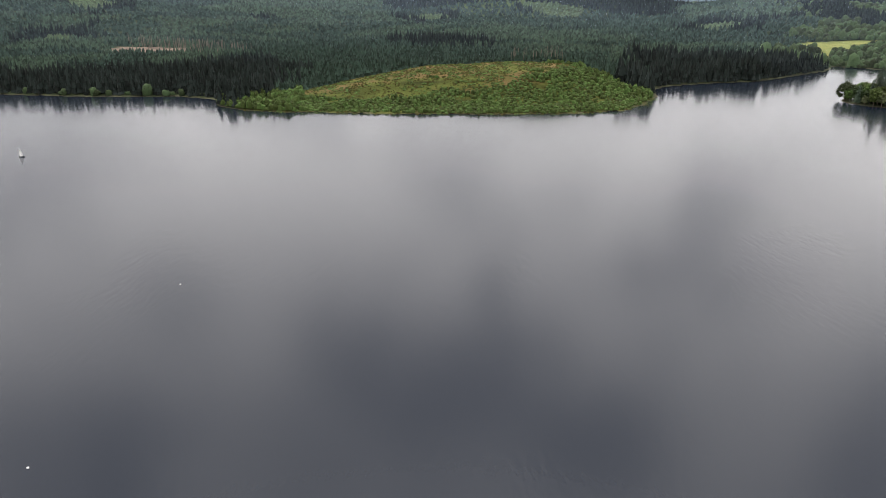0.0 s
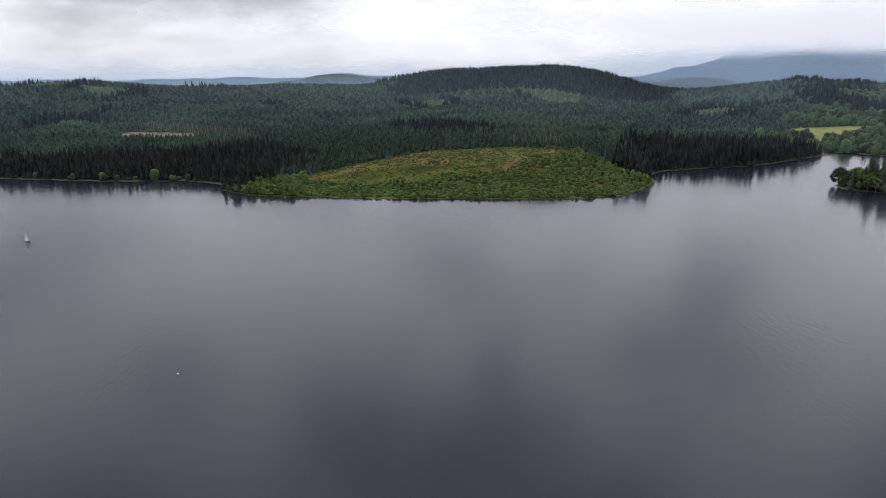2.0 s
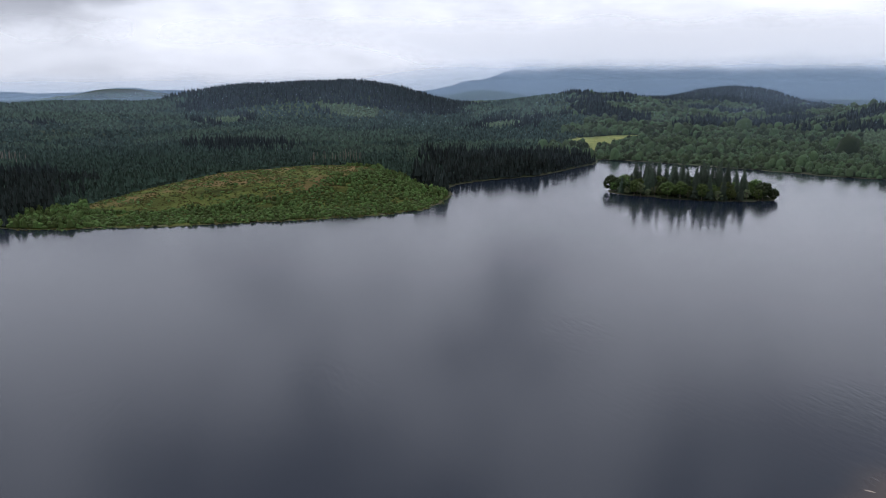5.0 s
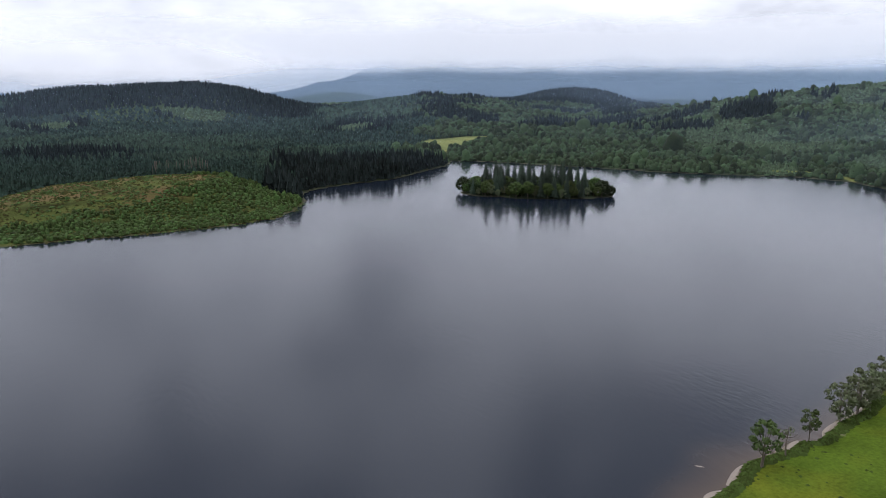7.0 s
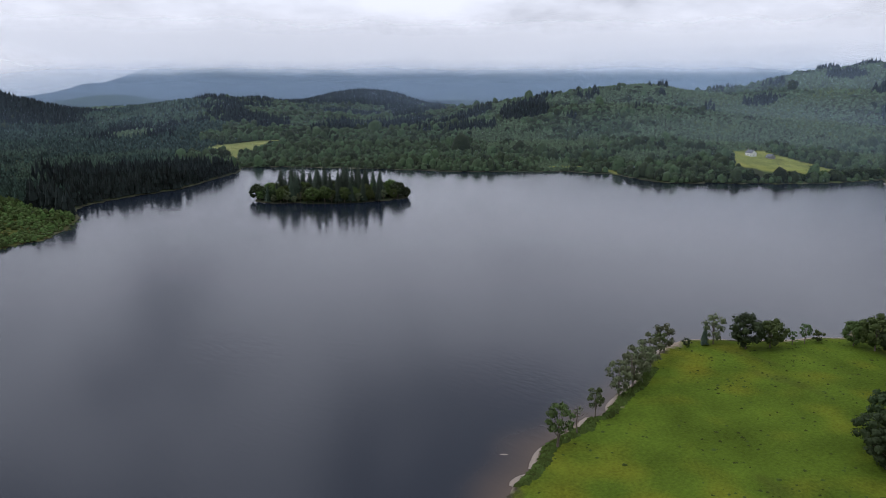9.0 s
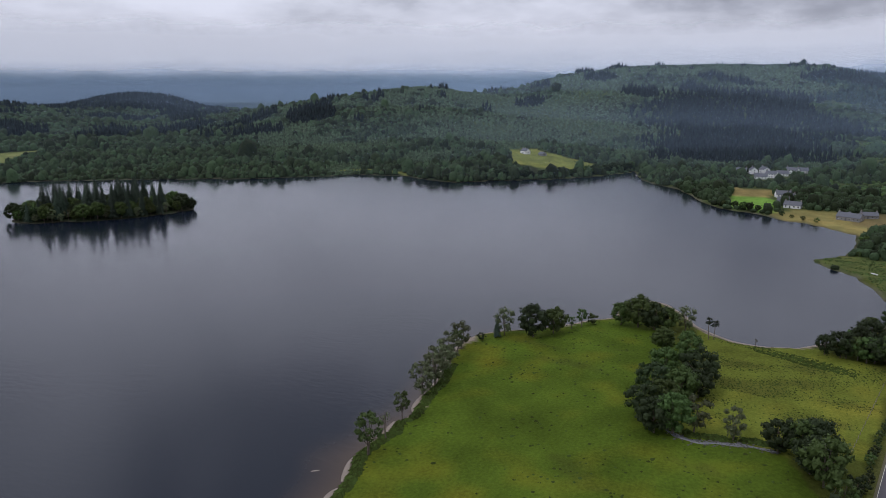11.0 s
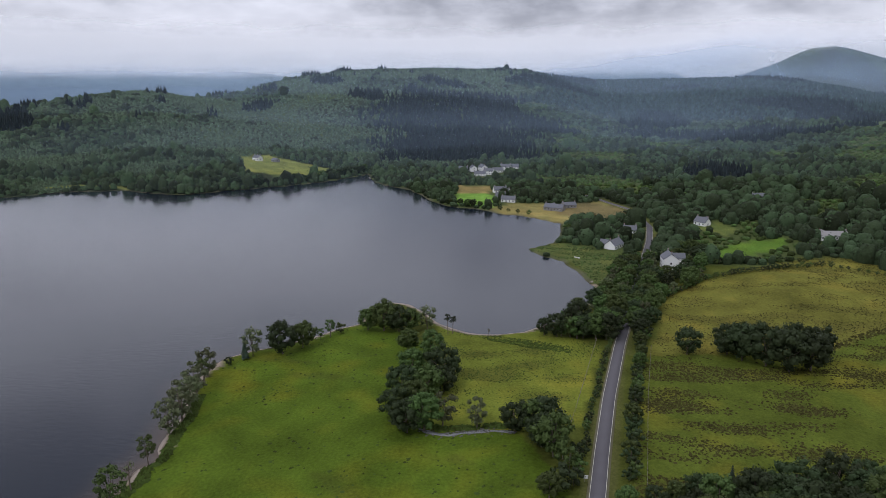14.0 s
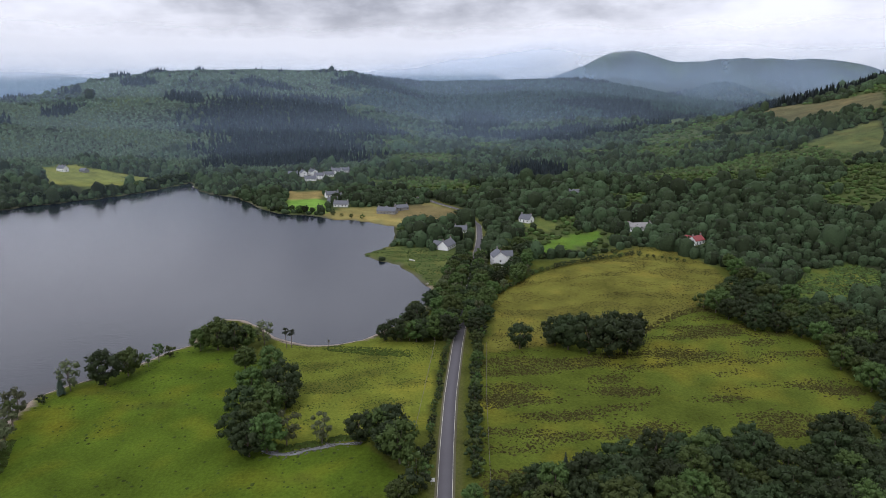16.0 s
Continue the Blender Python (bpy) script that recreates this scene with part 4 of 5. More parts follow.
def plant(kind, x, y, scale=1.0, group="", stretch=1.0):
    i = PLANT_RNG.randrange(len(SPECIES[kind]))
    m = Matrix.LocRotScale((x, y, height(x, y) - 0.05), Euler((PLANT_RNG.uniform(-0.04, 0.04), PLANT_RNG.uniform(-0.04, 0.04), PLANT_RNG.uniform(0, 6.28))), (scale * PLANT_RNG.uniform(0.92, 1.1), scale * PLANT_RNG.uniform(0.92, 1.1), scale * stretch))
    return tagged(copy_thing(MADE[kind, i], m), group=group)


def plant_in(poly, spacing, kinds, low, high, group, seed, keep=lambda x, y: True):
    rng = random.Random(seed)
    xs, ys = [p[0] for p in poly], [p[1] for p in poly]
    spots = []
    for _ in range(2500):
        x, y = rng.uniform(min(xs), max(xs)), rng.uniform(min(ys), max(ys))
        if inside(poly, np.array([x]), np.array([y]))[0] and all((x - a) ** 2 + (y - b) ** 2 > spacing ** 2 for a, b in spots) and keep(x, y):
            spots.append((x, y))
            plant(rng.choice(kinds), x, y, rng.uniform(low, high), group)


plant_first()
FULL = {"oak": 16.5, "dark": 16.0, "pale": 10.2, "alder": 9.5, "bush": 5.2, "spruce": 18.0, "pine": 12.0, "bare": 7.0}


def plant_row(group, rows):
    """Trees by kind, place and height."""
    for kind, x, y, tall in rows:
        plant(kind, x, y, tall / FULL[kind], group)


plant_row("trees along the near shore", [
    ("alder", 164, 118, 13.5), ("bare", 175, 119, 9.6), ("alder", 189, 122, 10.0), ("pale", 209, 126, 12.1), ("pale", 219, 127, 14.4), ("pale", 228, 129, 13.5), ("pale", 239, 132, 12.6),
    ("alder", 249, 134, 10.4), ("pale", 256, 136, 11.9), ("bush", 269, 133, 4.6), ("spruce", 276, 129, 9.9), ("pale", 280, 127, 12.4), ("dark", 284, 115, 17.9), ("oak", 293, 109, 14.0),
    ("alder", 303, 104, 5.7), ("alder", 308, 101, 8.6), ("bush", 314, 98, 6.4), ("oak", 320, 86, 13.2), ("oak", 320, 78, 17.5), ("dark", 320, 71, 15.1), ("oak", 321, 65, 13.9),
    ("pale", 326, 58, 11.1), ("pine", 320, 47, 10.0), ("pine", 321, 45, 8.8), ("bare", 320, 28, 4.1)])
plant_row("trees of the belt between the meadows", [
    ("oak", 294, 61, 13.9), ("oak", 287, 49, 15.8), ("dark", 267, 41, 16.8), ("oak", 268, 54, 14.3), ("oak", 250, 44, 14.4), ("dark", 249, 54, 14.9), ("dark", 255, 39, 12.5),
    ("oak", 234, 47, 15.5), ("dark", 230, 51, 14.2), ("oak", 223, 41, 16.7), ("dark", 221, 46, 14.3), ("pale", 227, 35, 12.8), ("pale", 228, 23, 10.7), ("dark", 227, 10, 12.8),
    ("oak", 228, 4, 14.4), ("dark", 230, 0, 14.5), ("oak", 212, -3, 17.9), ("dark", 218, 1, 13.6), ("bush", 206, -8, 9.3), ("bush", 214, -11, 6.7), ("bush", 193, -5, 10.3),
    ("bush", 196, -9, 7.3), ("bush", 204, -11, 5.5), ("oak", 188, -2, 10.6)])
plant_row("trees of the clump on the pasture", [
    ("dark", 310, -60, 15.0), ("dark", 312, -77, 16.0), ("dark", 306, -82, 19.6), ("dark", 301, -90, 20.7), ("dark", 296, -98, 22.3), ("dark", 298, -107, 19.6), ("dark", 322, -84, 13.5),
    ("dark", 323, -94, 13.6), ("dark", 318, -107, 16.6), ("dark", 314, -115, 16.5), ("bush", 355, -168, 10.9)])
plant_row("trees by the road", [
    ("dark", 326, 2, 10.6), ("dark", 325, -4, 13.5), ("oak", 325, -10, 12.4), ("dark", 324, -16, 13.5), ("oak", 324, -22, 15.3), ("dark", 325, -27, 15.3)])
plant_row("trees of the wood by the pasture", [
    ("oak", 185, -23, 9.7), ("dark", 188, -31, 7.9), ("oak", 191, -37, 8.4), ("dark", 193, -43, 10.5), ("oak", 192, -47, 8.4), ("spruce", 196, -53, 11.3), ("dark", 194, -58, 10.9),
    ("oak", 189, -61, 11.7), ("dark", 210, -117, 11.6), ("dark", 207, -146, 16.4), ("dark", 209, -142, 11.3), ("dark", 206, -152, 13.0), ("oak", 194, -151, 12.4), ("oak", 194, -96, 10.4),
    ("dark", 217, -170, 13.7), ("oak", 182, -66, 13.0), ("dark", 182, -49, 9.7), ("oak", 181, -39, 8.8)])
for line, count, low, high in ([(742, 356), (778, 316), (822, 281), (874, 257), (900, 246)], 30, 0.55, 0.9), ([(680, 98), (672, 84), (666, 66)], 8, 0.4, 0.55):
    p, rng = np.array(line, float), random.Random(count)
    for i in range(count):
        u = (i + rng.uniform(-0.3, 0.3)) / (count - 1) * (len(line) - 1)
        x, y = np.interp(u, range(len(line)), p[:, 0]), np.interp(u, range(len(line)), p[:, 1])
        plant(rng.choice(("dark", "dark", "oak")), x + rng.uniform(1, 9), y + rng.uniform(-1, 7), rng.uniform(low, high), "round trees along the far shore")
far_from_road = lambda x, y: line_distance(ROAD, np.array([x]), np.array([y]))[0] > 4.6 and all((x - a) ** 2 + (y - b) ** 2 > 90 and line_distance([(a, b), (a * 0.955, b * 0.955)], np.array([x]), np.array([y]))[0] > 7.5 for a, b in HOUSES)
dry = lambda x, y: far_from_road(x, y) and shore(np.array([x]), np.array([y]))[0] > 2
plant_in([(320, -3), (340, -8), (358, -14), (388, -30), (440, -36), (475, -50), (475, -54), (350, -36), (322, -29)], 7.0, ["oak", "dark", "oak", "pale"], 0.6, 0.95, "trees by the road", 1, dry)
plant_in([(318, -40), (480, -65), (500, -100), (462, -98), (425, -86), (378, -58), (325, -47)], 7.4, ["oak", "dark", "oak", "pale"], 0.55, 0.9, "trees by the road", 2, dry)
plant_in([(348, -168), (318, -176), (300, -200), (262, -186), (238, -186), (225, -215), (300, -235), (372, -214), (430, -214), (392, -204)], 8.5, ["dark", "dark", "oak"], 0.7, 1.0, "trees of the wood beyond the pasture", 3)
plant_in([(180, -38), (194, -53), (203, -75), (209, -95), (209, -118), (196, -122), (199, -140), (205, -150), (198, -168), (178, -165), (168, -130), (168, -80), (168, -34)], 6.4, ["dark", "dark", "oak", "dark", "dark"], 0.55, 0.95, "trees of the wood by the pasture", 4, far_from_road)
# hedges of bushes beside the road and round the knoll
for line, step, low, high, group in [([(322, -28), (236, -15), (205, -11)], 3.4, 0.45, 0.75, "hedge beside the road"), ([(325, -43), (262, -33), (200, -26)], 3.8, 0.6, 1.45, "hedge beside the road"),
                                     ([(395, -64), (433, -94), (448, -128), (460, -165)], 3.0, 0.5, 0.95, "hedge at the field edge"), ([(468, -104), (474, -146), (470, -160)], 3.4, 0.7, 1.1, "garden hedge"),
                                     ([(458, -170), (436, -196)], 5, 0.5, 0.9, "garden hedge"), ([(566, -18), (524, -8)], 5, 0.5, 0.9, "bushes on the spit"), ([(700, 58), (654, 48), (634, 15)], 11, 0.6, 1.2, "bushes at the shore")]:
    p = np.array(line, float)
    s = np.concatenate([[0], np.cumsum(np.hypot(*np.diff(p, axis=0).T))])
    rng = random.Random(len(line) * 7 + int(p[0, 0]))
    for u in np.arange(0, s[-1], step):
        plant("bush", np.interp(u, s, p[:, 0]) + rng.uniform(-0.8, 0.8), np.interp(u, s, p[:, 1]) + rng.uniform(-0.8, 0.8), rng.uniform(low, high), group)
for x, y, s in [(238, -30, 1.1), (262, -34, 0.7), (290, -38, 1.0), (275, -36, 0.55), (302, -40, 0.8), (316, -41, 0.9)]:
    plant("oak", x, y, s * 0.55, "trees by the road")


for i, x in enumerate(range(338, 470, 8)):
    y = float(np.interp(x, [p[0] for p in ROAD], [p[1] for p in ROAD]))
    plant(("oak", "dark", "oak", "pale")[i % 4], x + 2 * (i % 3), y + 4.3, 0.62 + 0.05 * (i % 4), "trees by the road")
    plant(("oak", "oak", "dark")[i % 3], x + 4, y - 4.4, 0.60 + 0.06 * (i % 3), "trees by the road")


# the wooded island
def island():
    rng = random.Random(9)
    cx, cy, a, b, r = ISLAND
    spots = []
    for _ in range(4000):
        t, q = rng.uniform(0, 2 * math.pi), math.sqrt(rng.random()) * 1.0
        x, y = cx + a * q * math.cos(t) * math.cos(r) - b * q * math.sin(t) * math.sin(r), cy + a * q * math.cos(t) * math.sin(r) + b * q * math.sin(t) * math.cos(r)
        if all((x - u) ** 2 + (y - v) ** 2 > 5.4 ** 2 for u, v in spots):
            spots.append((x, y))
            edge = q > 0.72
            kind = rng.choice(["oak", "dark", "oak", "pale"]) if edge and rng.random() < 0.85 or rng.random() < 0.4 else "spruce"
            plant(kind, x, y, rng.uniform(0.65, 1.1) if kind != "spruce" else rng.uniform(0.9 if edge else 1.2, 1.3 if edge else 1.75), "trees on the island")


island()
for kind in MADE.values():
    for o in (*kind.children_recursive, kind):
        bpy.data.objects.remove(o)


# ---------------- the road
def road_band(name, width, lift, mat, shift=0.0, parent=None, label=""):
    return part(name, [strip(ROAD, width, lift, ground, shift, 2.5)], mat, parent, label, True)


road = tagged(road_band("road", 4.9, 0.12, M_ROAD), "narrow grey asphalt country road with pale edge lines", "road", kind="structure")
road_band("edge_line", 0.13, 0.126, M_LINE, 2.25, road)
road_band("edge_line", 0.13, 0.126, M_LINE, -2.25, road)
tagged(road_band("trim_verge", 6.2, 0.07, M_VERGE), "worn gravel verge of the road", "verge", kind="structure")


# ---------------- pale sand along the water's edge
def sand(line, width, label):
    rim = lambda x, y: np.maximum(ground(x, y), 0.03)
    tagged(part("ground_beach", [strip(line, width, 0.05, rim, 0, 1.5)], M_SAND, smooth=True), label, "beach", kind="structure")


sand(SOUTH_BAY[1:12], [1.2, 1.8, 1.3, 2.2, 1.6, 2.4, 2.0, 3.2, 2.6], "thin line of pale sand round the bay")
sand(SOUTH_BAY[12:19], [1.0, 1.8, 0.8, 1.2, 0.7], "thin line of pale sand before the shore trees")
sand(SOUTH_BAY[18:23], [1.0, 3.0, 4.4, 1.4, 0.8], "small beach of brown and pale sand")
for spot in ([(209, 126.5), (204, 125), (200, 124), (196, 122.5)], [(189, 122.5), (185, 123), (181, 121.5), (178, 121)], [(163, 122), (158, 120.5), (153, 117.5), (148, 116)], [(146, 115.5), (142, 115), (138, 114)]):
    sand(spot, [0.3, 2.2, 2.8, 2.4, 0.3], "small beach of pale sand under the meadow bank")


# ---------------- the burn across the meadow
BURN = [(224.5, 43), (221.9, 38.4), (221.2, 34.6), (222, 30.1), (223.9, 26.6), (225.4, 22), (226.4, 19.2), (226.8, 14.5), (226.7, 8.8)]
tagged(part("water_burn", [strip(BURN, [0.5, 2.4, 1.5, 2.7, 0.8, 2.1, 2.4, 0.8, 1.7, 0.4], 0.07, ground, 0, 1.0)], M_BURN, smooth=True), "shallow burn in the meadow with its pale reflections painted on", "stream", kind="structure")
rng = np.random.default_rng(3)
pieces = []
for i in range(130):
    u = rng.uniform(0, len(BURN) - 1.001)
    k = int(u)
    x, y = np.array(BURN[k]) * (1 - u + k) + np.array(BURN[k + 1]) * (u - k) + rng.normal(0, 1, 2) * (0.9, 0.4)
    x += rng.choice((-1.3, 1.3))
    s = rng.uniform(0.15, 0.5)
    pieces.append((ICO[0] * rng.uniform(0.7, 1.2, (12, 1)) * s * (1, 1, 0.6) + (x, y, height(x, y) + 0.05), ICO[1]))
tagged(part("stream_stones", pieces, M_ROCK), "grey stones on the banks of the burn", "stones", kind="stuff")


# ---------------- tufts of rushes in the fields
def tufts(name, label, poly, count, seed, low, high, dense, mat, band=0.0):
    rng = np.random.default_rng(seed)
    p = np.array(poly)
    x, y = rng.uniform(p[:, 0].min(), p[:, 0].max(), count), rng.uniform(p[:, 1].min(), p[:, 1].max(), count)
    k = inside(poly, x, y) & (line_distance(ROAD, x, y) > 7) & (rush_cover(x, y, seed, band) + rng.normal(0, 0.35, count) > dense)
    x, y = x[k], y[k]
    shapes = []
    for _ in range(5):
        v = [(rng.normal(0, 0.1), rng.normal(0, 0.1), 1.0)] + [(math.cos(a) * q, math.sin(a) * q, rng.uniform(-0.05, 0.25)) for a, q in zip(np.linspace(0, 6.28, 8)[:7], rng.uniform(0.4, 1.1, 7))]
        shapes.append((np.array(v), np.array([(0, 1 + i, 1 + (i + 1) % 7) for i in range(7)])))
    h = rng.uniform(low, high, len(x))
    scatter(name, label, "rushes", mat, shapes, x, y, ground(x, y) - 0.05, h, h * rng.uniform(1.0, 2.0, len(x)), rng)


tufts("grass_tufts", "dark tufts in the short green meadow", FIELDS[0][0], 3000, 31, 0.18, 0.5, 0.0, M_TUFT_DARK)
tufts("rush_tufts", "brown and green rush tufts in the rough meadow", FIELDS[1][0], 12000, 32, 0.12, 0.32, 0.35, M_TUFT_DARK)
tufts("rush_tufts", "rows of brown rush tufts on the pasture", FIELDS[2][0], 60000, 33, 0.15, 0.5, 0.35, M_TUFT, 0.9)
tufts("rush_tufts", "yellow-brown rush tufts on the knoll", FIELDS[3][0], 20000, 34, 0.15, 0.42, 0.0, M_TUFT, 0.5)
tufts("heath_tufts", "brown bracken and tussocks on the cleared headland", HEAD_OPEN, 9000, 37, 0.4, 1.1, -0.4, M_TUFT)
tufts("heath_tufts", "low green bracken on the cleared headland", HEAD_OPEN, 9000, 38, 0.5, 1.3, 0.0, M_SHRUB)
for poly, count in (([(248, -36), (262, -38), (268, -110), (256, -185), (242, -180), (254, -110)], 5000), ([(228, -34), (243, -36), (250, -100), (230, -96)], 1800)):
    tufts("rush_tufts", "dense dark band of rushes along an old drain", poly, count, 33, 0.2, 0.5, 0.12, M_TUFT)
tufts("bank_grass", "dark grass in the ditch below the knoll", [(321, -121), (326, -119), (350, -150), (361, -176), (355, -176), (345, -152)], 2200, 41, 0.3, 0.8, -1.2, M_TUFT)
tufts("rush_tufts", "dark green rushes near the bay", [(316, 30), (322, 28), (314, -12), (304, -10), (308, 8)], 2200, 42, 0.2, 0.5, -0.2, M_TUFT_DARK)
tufts("bracken_tufts", "green bracken in the small field between the woods", FIELDS[5][0], 3500, 40, 0.4, 1.0, -0.2, M_SHRUB)
tufts("marsh_tufts", "tall green marsh tufts at the lake edge", FIELDS[16][0], 5000, 35, 0.25, 0.7, -0.2, M_SHRUB)


# tall grass that hangs over the burn, and a gravel bar in the shallows
tufts("bank_grass", "tall dark grass on the banks of the burn", [(229, 45), (225.5, 42), (223.2, 34), (224.4, 29), (227.5, 20), (229, 13), (228.5, 8), (233, 8), (233, 16), (230, 24), (227, 34)], 900, 36, 0.4, 0.9, -0.6, M_TUFT_DARK)
edge = [(x + 0.6, y - 1.4) for x, y in SOUTH_BAY[20:]] + [(x + 1.8, y - 4.2) for x, y in reversed(SOUTH_BAY[20:])]
tufts("bank_grass", "dark grass and bracken along the bank of the lake", edge, 9000, 39, 0.3, 0.9, -1.2, M_TUFT_DARK)
bar_v = [(x * (1 + 0.2 * math.sin(5 * i)), y, -0.10) for i, (x, y) in enumerate((6 * math.cos(a), 1.5 * math.sin(a)) for a in np.linspace(0, 6.28, 15)[:14])] + [(0, 0, 0.08)]
tagged(part("gravel_bar", [([(x * 0.35 + y * 0.35 + 150, -x * 0.35 + y * 0.35 + 127, z) for x, y, z in bar_v], [(i, (i + 1) % 14, 14) for i in range(14)])], M_SAND, smooth=True), "low pale gravel bar just above the water", "gravel", kind="structure")


# ---------------- houses
def house(x, y, turn, length, width, eaves, ridge, label, wall=M_RENDER, roof=M_SLATE, chimneys=2, storeys=1, wing=False, group="houses of the village"):
    ob = thing("house", pose(x, y, height(x, y) - 0.1, 0, 0, turn), label, "house", group)

    def body(cx, cy, l, w, e, r, along):
        """A gabled body with its two roof slopes, ridge along x or y."""
        def put(p):
            return (cx + p[0], cy + p[1], p[2]) if along == "x" else (cx - p[1], cy + p[0], p[2])
        a, b = l / 2, w / 2
        v = [put(p) for p in [(-a, -b, -0.6), (a, -b, -0.6), (a, b, -0.6), (-a, b, -0.6), (-a, -b, e), (a, -b, e), (a, b, e), (-a, b, e), (-a, 0, r), (a, 0, r)]]
        f = [(0, 1, 5, 4), (2, 3, 7, 6), (0, 3, 2, 1), (1, 2, 6, 5), (3, 0, 4, 7), (5, 6, 9, 9), (7, 4, 8, 8)]
        tri = [(p[0], p[1], p[2]) for p in f] + [(p[0], p[2], p[3]) for p in f if p[2] != p[3]]
        part("wall", [(v, tri)], wall, ob)
        over, thick = 0.35, 0.16
        slope = (r - e) / b
        for s in (-1, 1):
            q = [(-a - over, 0, r + 0.05), (a + over, 0, r + 0.05), (a + over, s * (b + over), e - over * slope + 0.05), (-a - over, s * (b + over), e - over * slope + 0.05)]
            v = [put(p) for p in q] + [put((p[0], p[1], p[2] + thick)) for p in q]
            part("roof", [(v, [(0, 1, 2, 3), (7, 6, 5, 4), (0, 4, 5, 1), (1, 5, 6, 2), (2, 6, 7, 3), (3, 7, 4, 0)])], roof, ob)

    body(0, 0, length, width, eaves, ridge, "x")
    if wing:
        body(length * 0.22, -width * 0.62, width * 0.95, width * 0.62, eaves * 0.95, ridge * 0.9, "y")
    for i in range(chimneys):
        cx = (-1, 1, 0)[i] * (length / 2 - 0.6)
        ch = part("chimney", [box(cx, 0, ridge - 0.7, 0.9, 0.7, 1.9), box(cx, 0, ridge + 1.15, 1.05, 0.85, 0.15)], M_STONE, ob)
        part("chimney_pot", [box(cx, 0, ridge + 1.3, 0.3, 0.3, 0.45, 0.8)], M_REDROOF, ch, "terracotta chimney pot")
    bays = max(2, int(length / 3))
    for side in (-1, 1):
        for s in range(storeys):
            for i in range(bays):
                wx = (i + 0.5) / bays * length - length / 2
                if wing and side < 0 and wx > -0.05 * length:
                    continue
                zz = 0.9 + 2.6 * s
                if i == bays // 2 and s == 0:
                    part("door", [box(wx, side * (width / 2 + 0.03), 0.05, 0.95, 0.08, 2.05)], M_HULL, ob, "dark painted door")
                    continue
                win = part("window", [box(wx, side * (width / 2 + 0.03), zz, 1.25, 0.08, 0.08), box(wx, side * (width / 2 + 0.03), zz + 1.25, 1.25, 0.08, 0.08), box(wx - 0.6, side * (width / 2 + 0.03), zz, 0.07, 0.08, 1.3), box(wx + 0.6, side * (width / 2 + 0.03), zz, 0.07, 0.08, 1.3)], M_WHITE, ob)
                part("pane", [box(wx, side * (width / 2 + 0.015), zz + 0.08, 1.15, 0.05, 1.17)], M_PANE, win, "dark window pane")
    for s in range(storeys):
        win = part("window", [box(-length / 2 - 0.03, 0, 0.9 + 2.6 * s, 0.08, 1.2, 1.3)], M_WHITE, ob)
        part("pane", [box(-length / 2 - 0.06, 0, 0.97 + 2.6 * s, 0.05, 1.05, 1.16)], M_PANE, win, "dark window pane")
    return ob


house(514, -44, 150, 14, 8, 3.0, 6.6, "white bungalow with a grey slate roof by the road", wing=True)
house(460, -74, 4, 11, 9, 6.8, 10.2, "tall white house with dark slate roof and chimneys", storeys=2, wing=True)
house(588, -118, 40, 11, 7, 3.0, 6.4, "small white house among the trees", wing=True)
house(532, -195, 95, 19, 9, 3.2, 5.6, "long low house with a pale grey roof", roof=M_STONE, wing=True)
house(484, -220, 120, 10, 7, 3.2, 6.0, "white cottage with a dark red roof", roof=M_REDROOF, wing=True)
house(568, -60, 85, 10, 7, 2.8, 5.8, "white cottage with dark slate roof behind trees")
house(662, -1, 70, 18, 9, 3.0, 6.0, "grey stone house with long slate roofs", wall=M_STONE, wing=True)
house(675, -14, 110, 13, 7, 2.8, 5.2, "grey stone house with long slate roofs", wall=M_STONE)
house(702, 44, 80, 14, 7, 2.9, 6.0, "white lakeside cottage with slate roof")
house(716, 53, 80, 10, 7, 3.2, 7.0, "white lakeside cottage with slate roof")
house(758, 57, 110, 14, 8, 3.0, 6.4, "white cottage with grey roof beside the field", wing=True)
house(750, 50, 60, 9, 7, 2.8, 5.4, "white cottage with grey roof beside the field")
house(688, -186, 100, 14, 7, 2.8, 5.2, "low white house on the wooded slope")
house(946, 410, 60, 13, 8, 4.0, 7.4, "pale stone farmhouse above the lakeside field", chimneys=3)
house(946, 384, 60, 10, 7, 2.6, 5.2, "grey farm shed beside the farmhouse", wall=M_STONE, chimneys=0)
for i, (x, y) in enumerate(HOUSES[12:]):
    house(x, y, (85, 20, 95, 80, 100, 70, 95, 30)[i], 12 + i % 3, 8, (3.0, 5.0)[i % 2], (6.2, 7.8)[i % 2], ("white house with grey roof in the village row", "white two-storey village house with slate roof")[i % 2], storeys=1 + i % 2, chimneys=1 + i % 2, group="white houses of the village row")


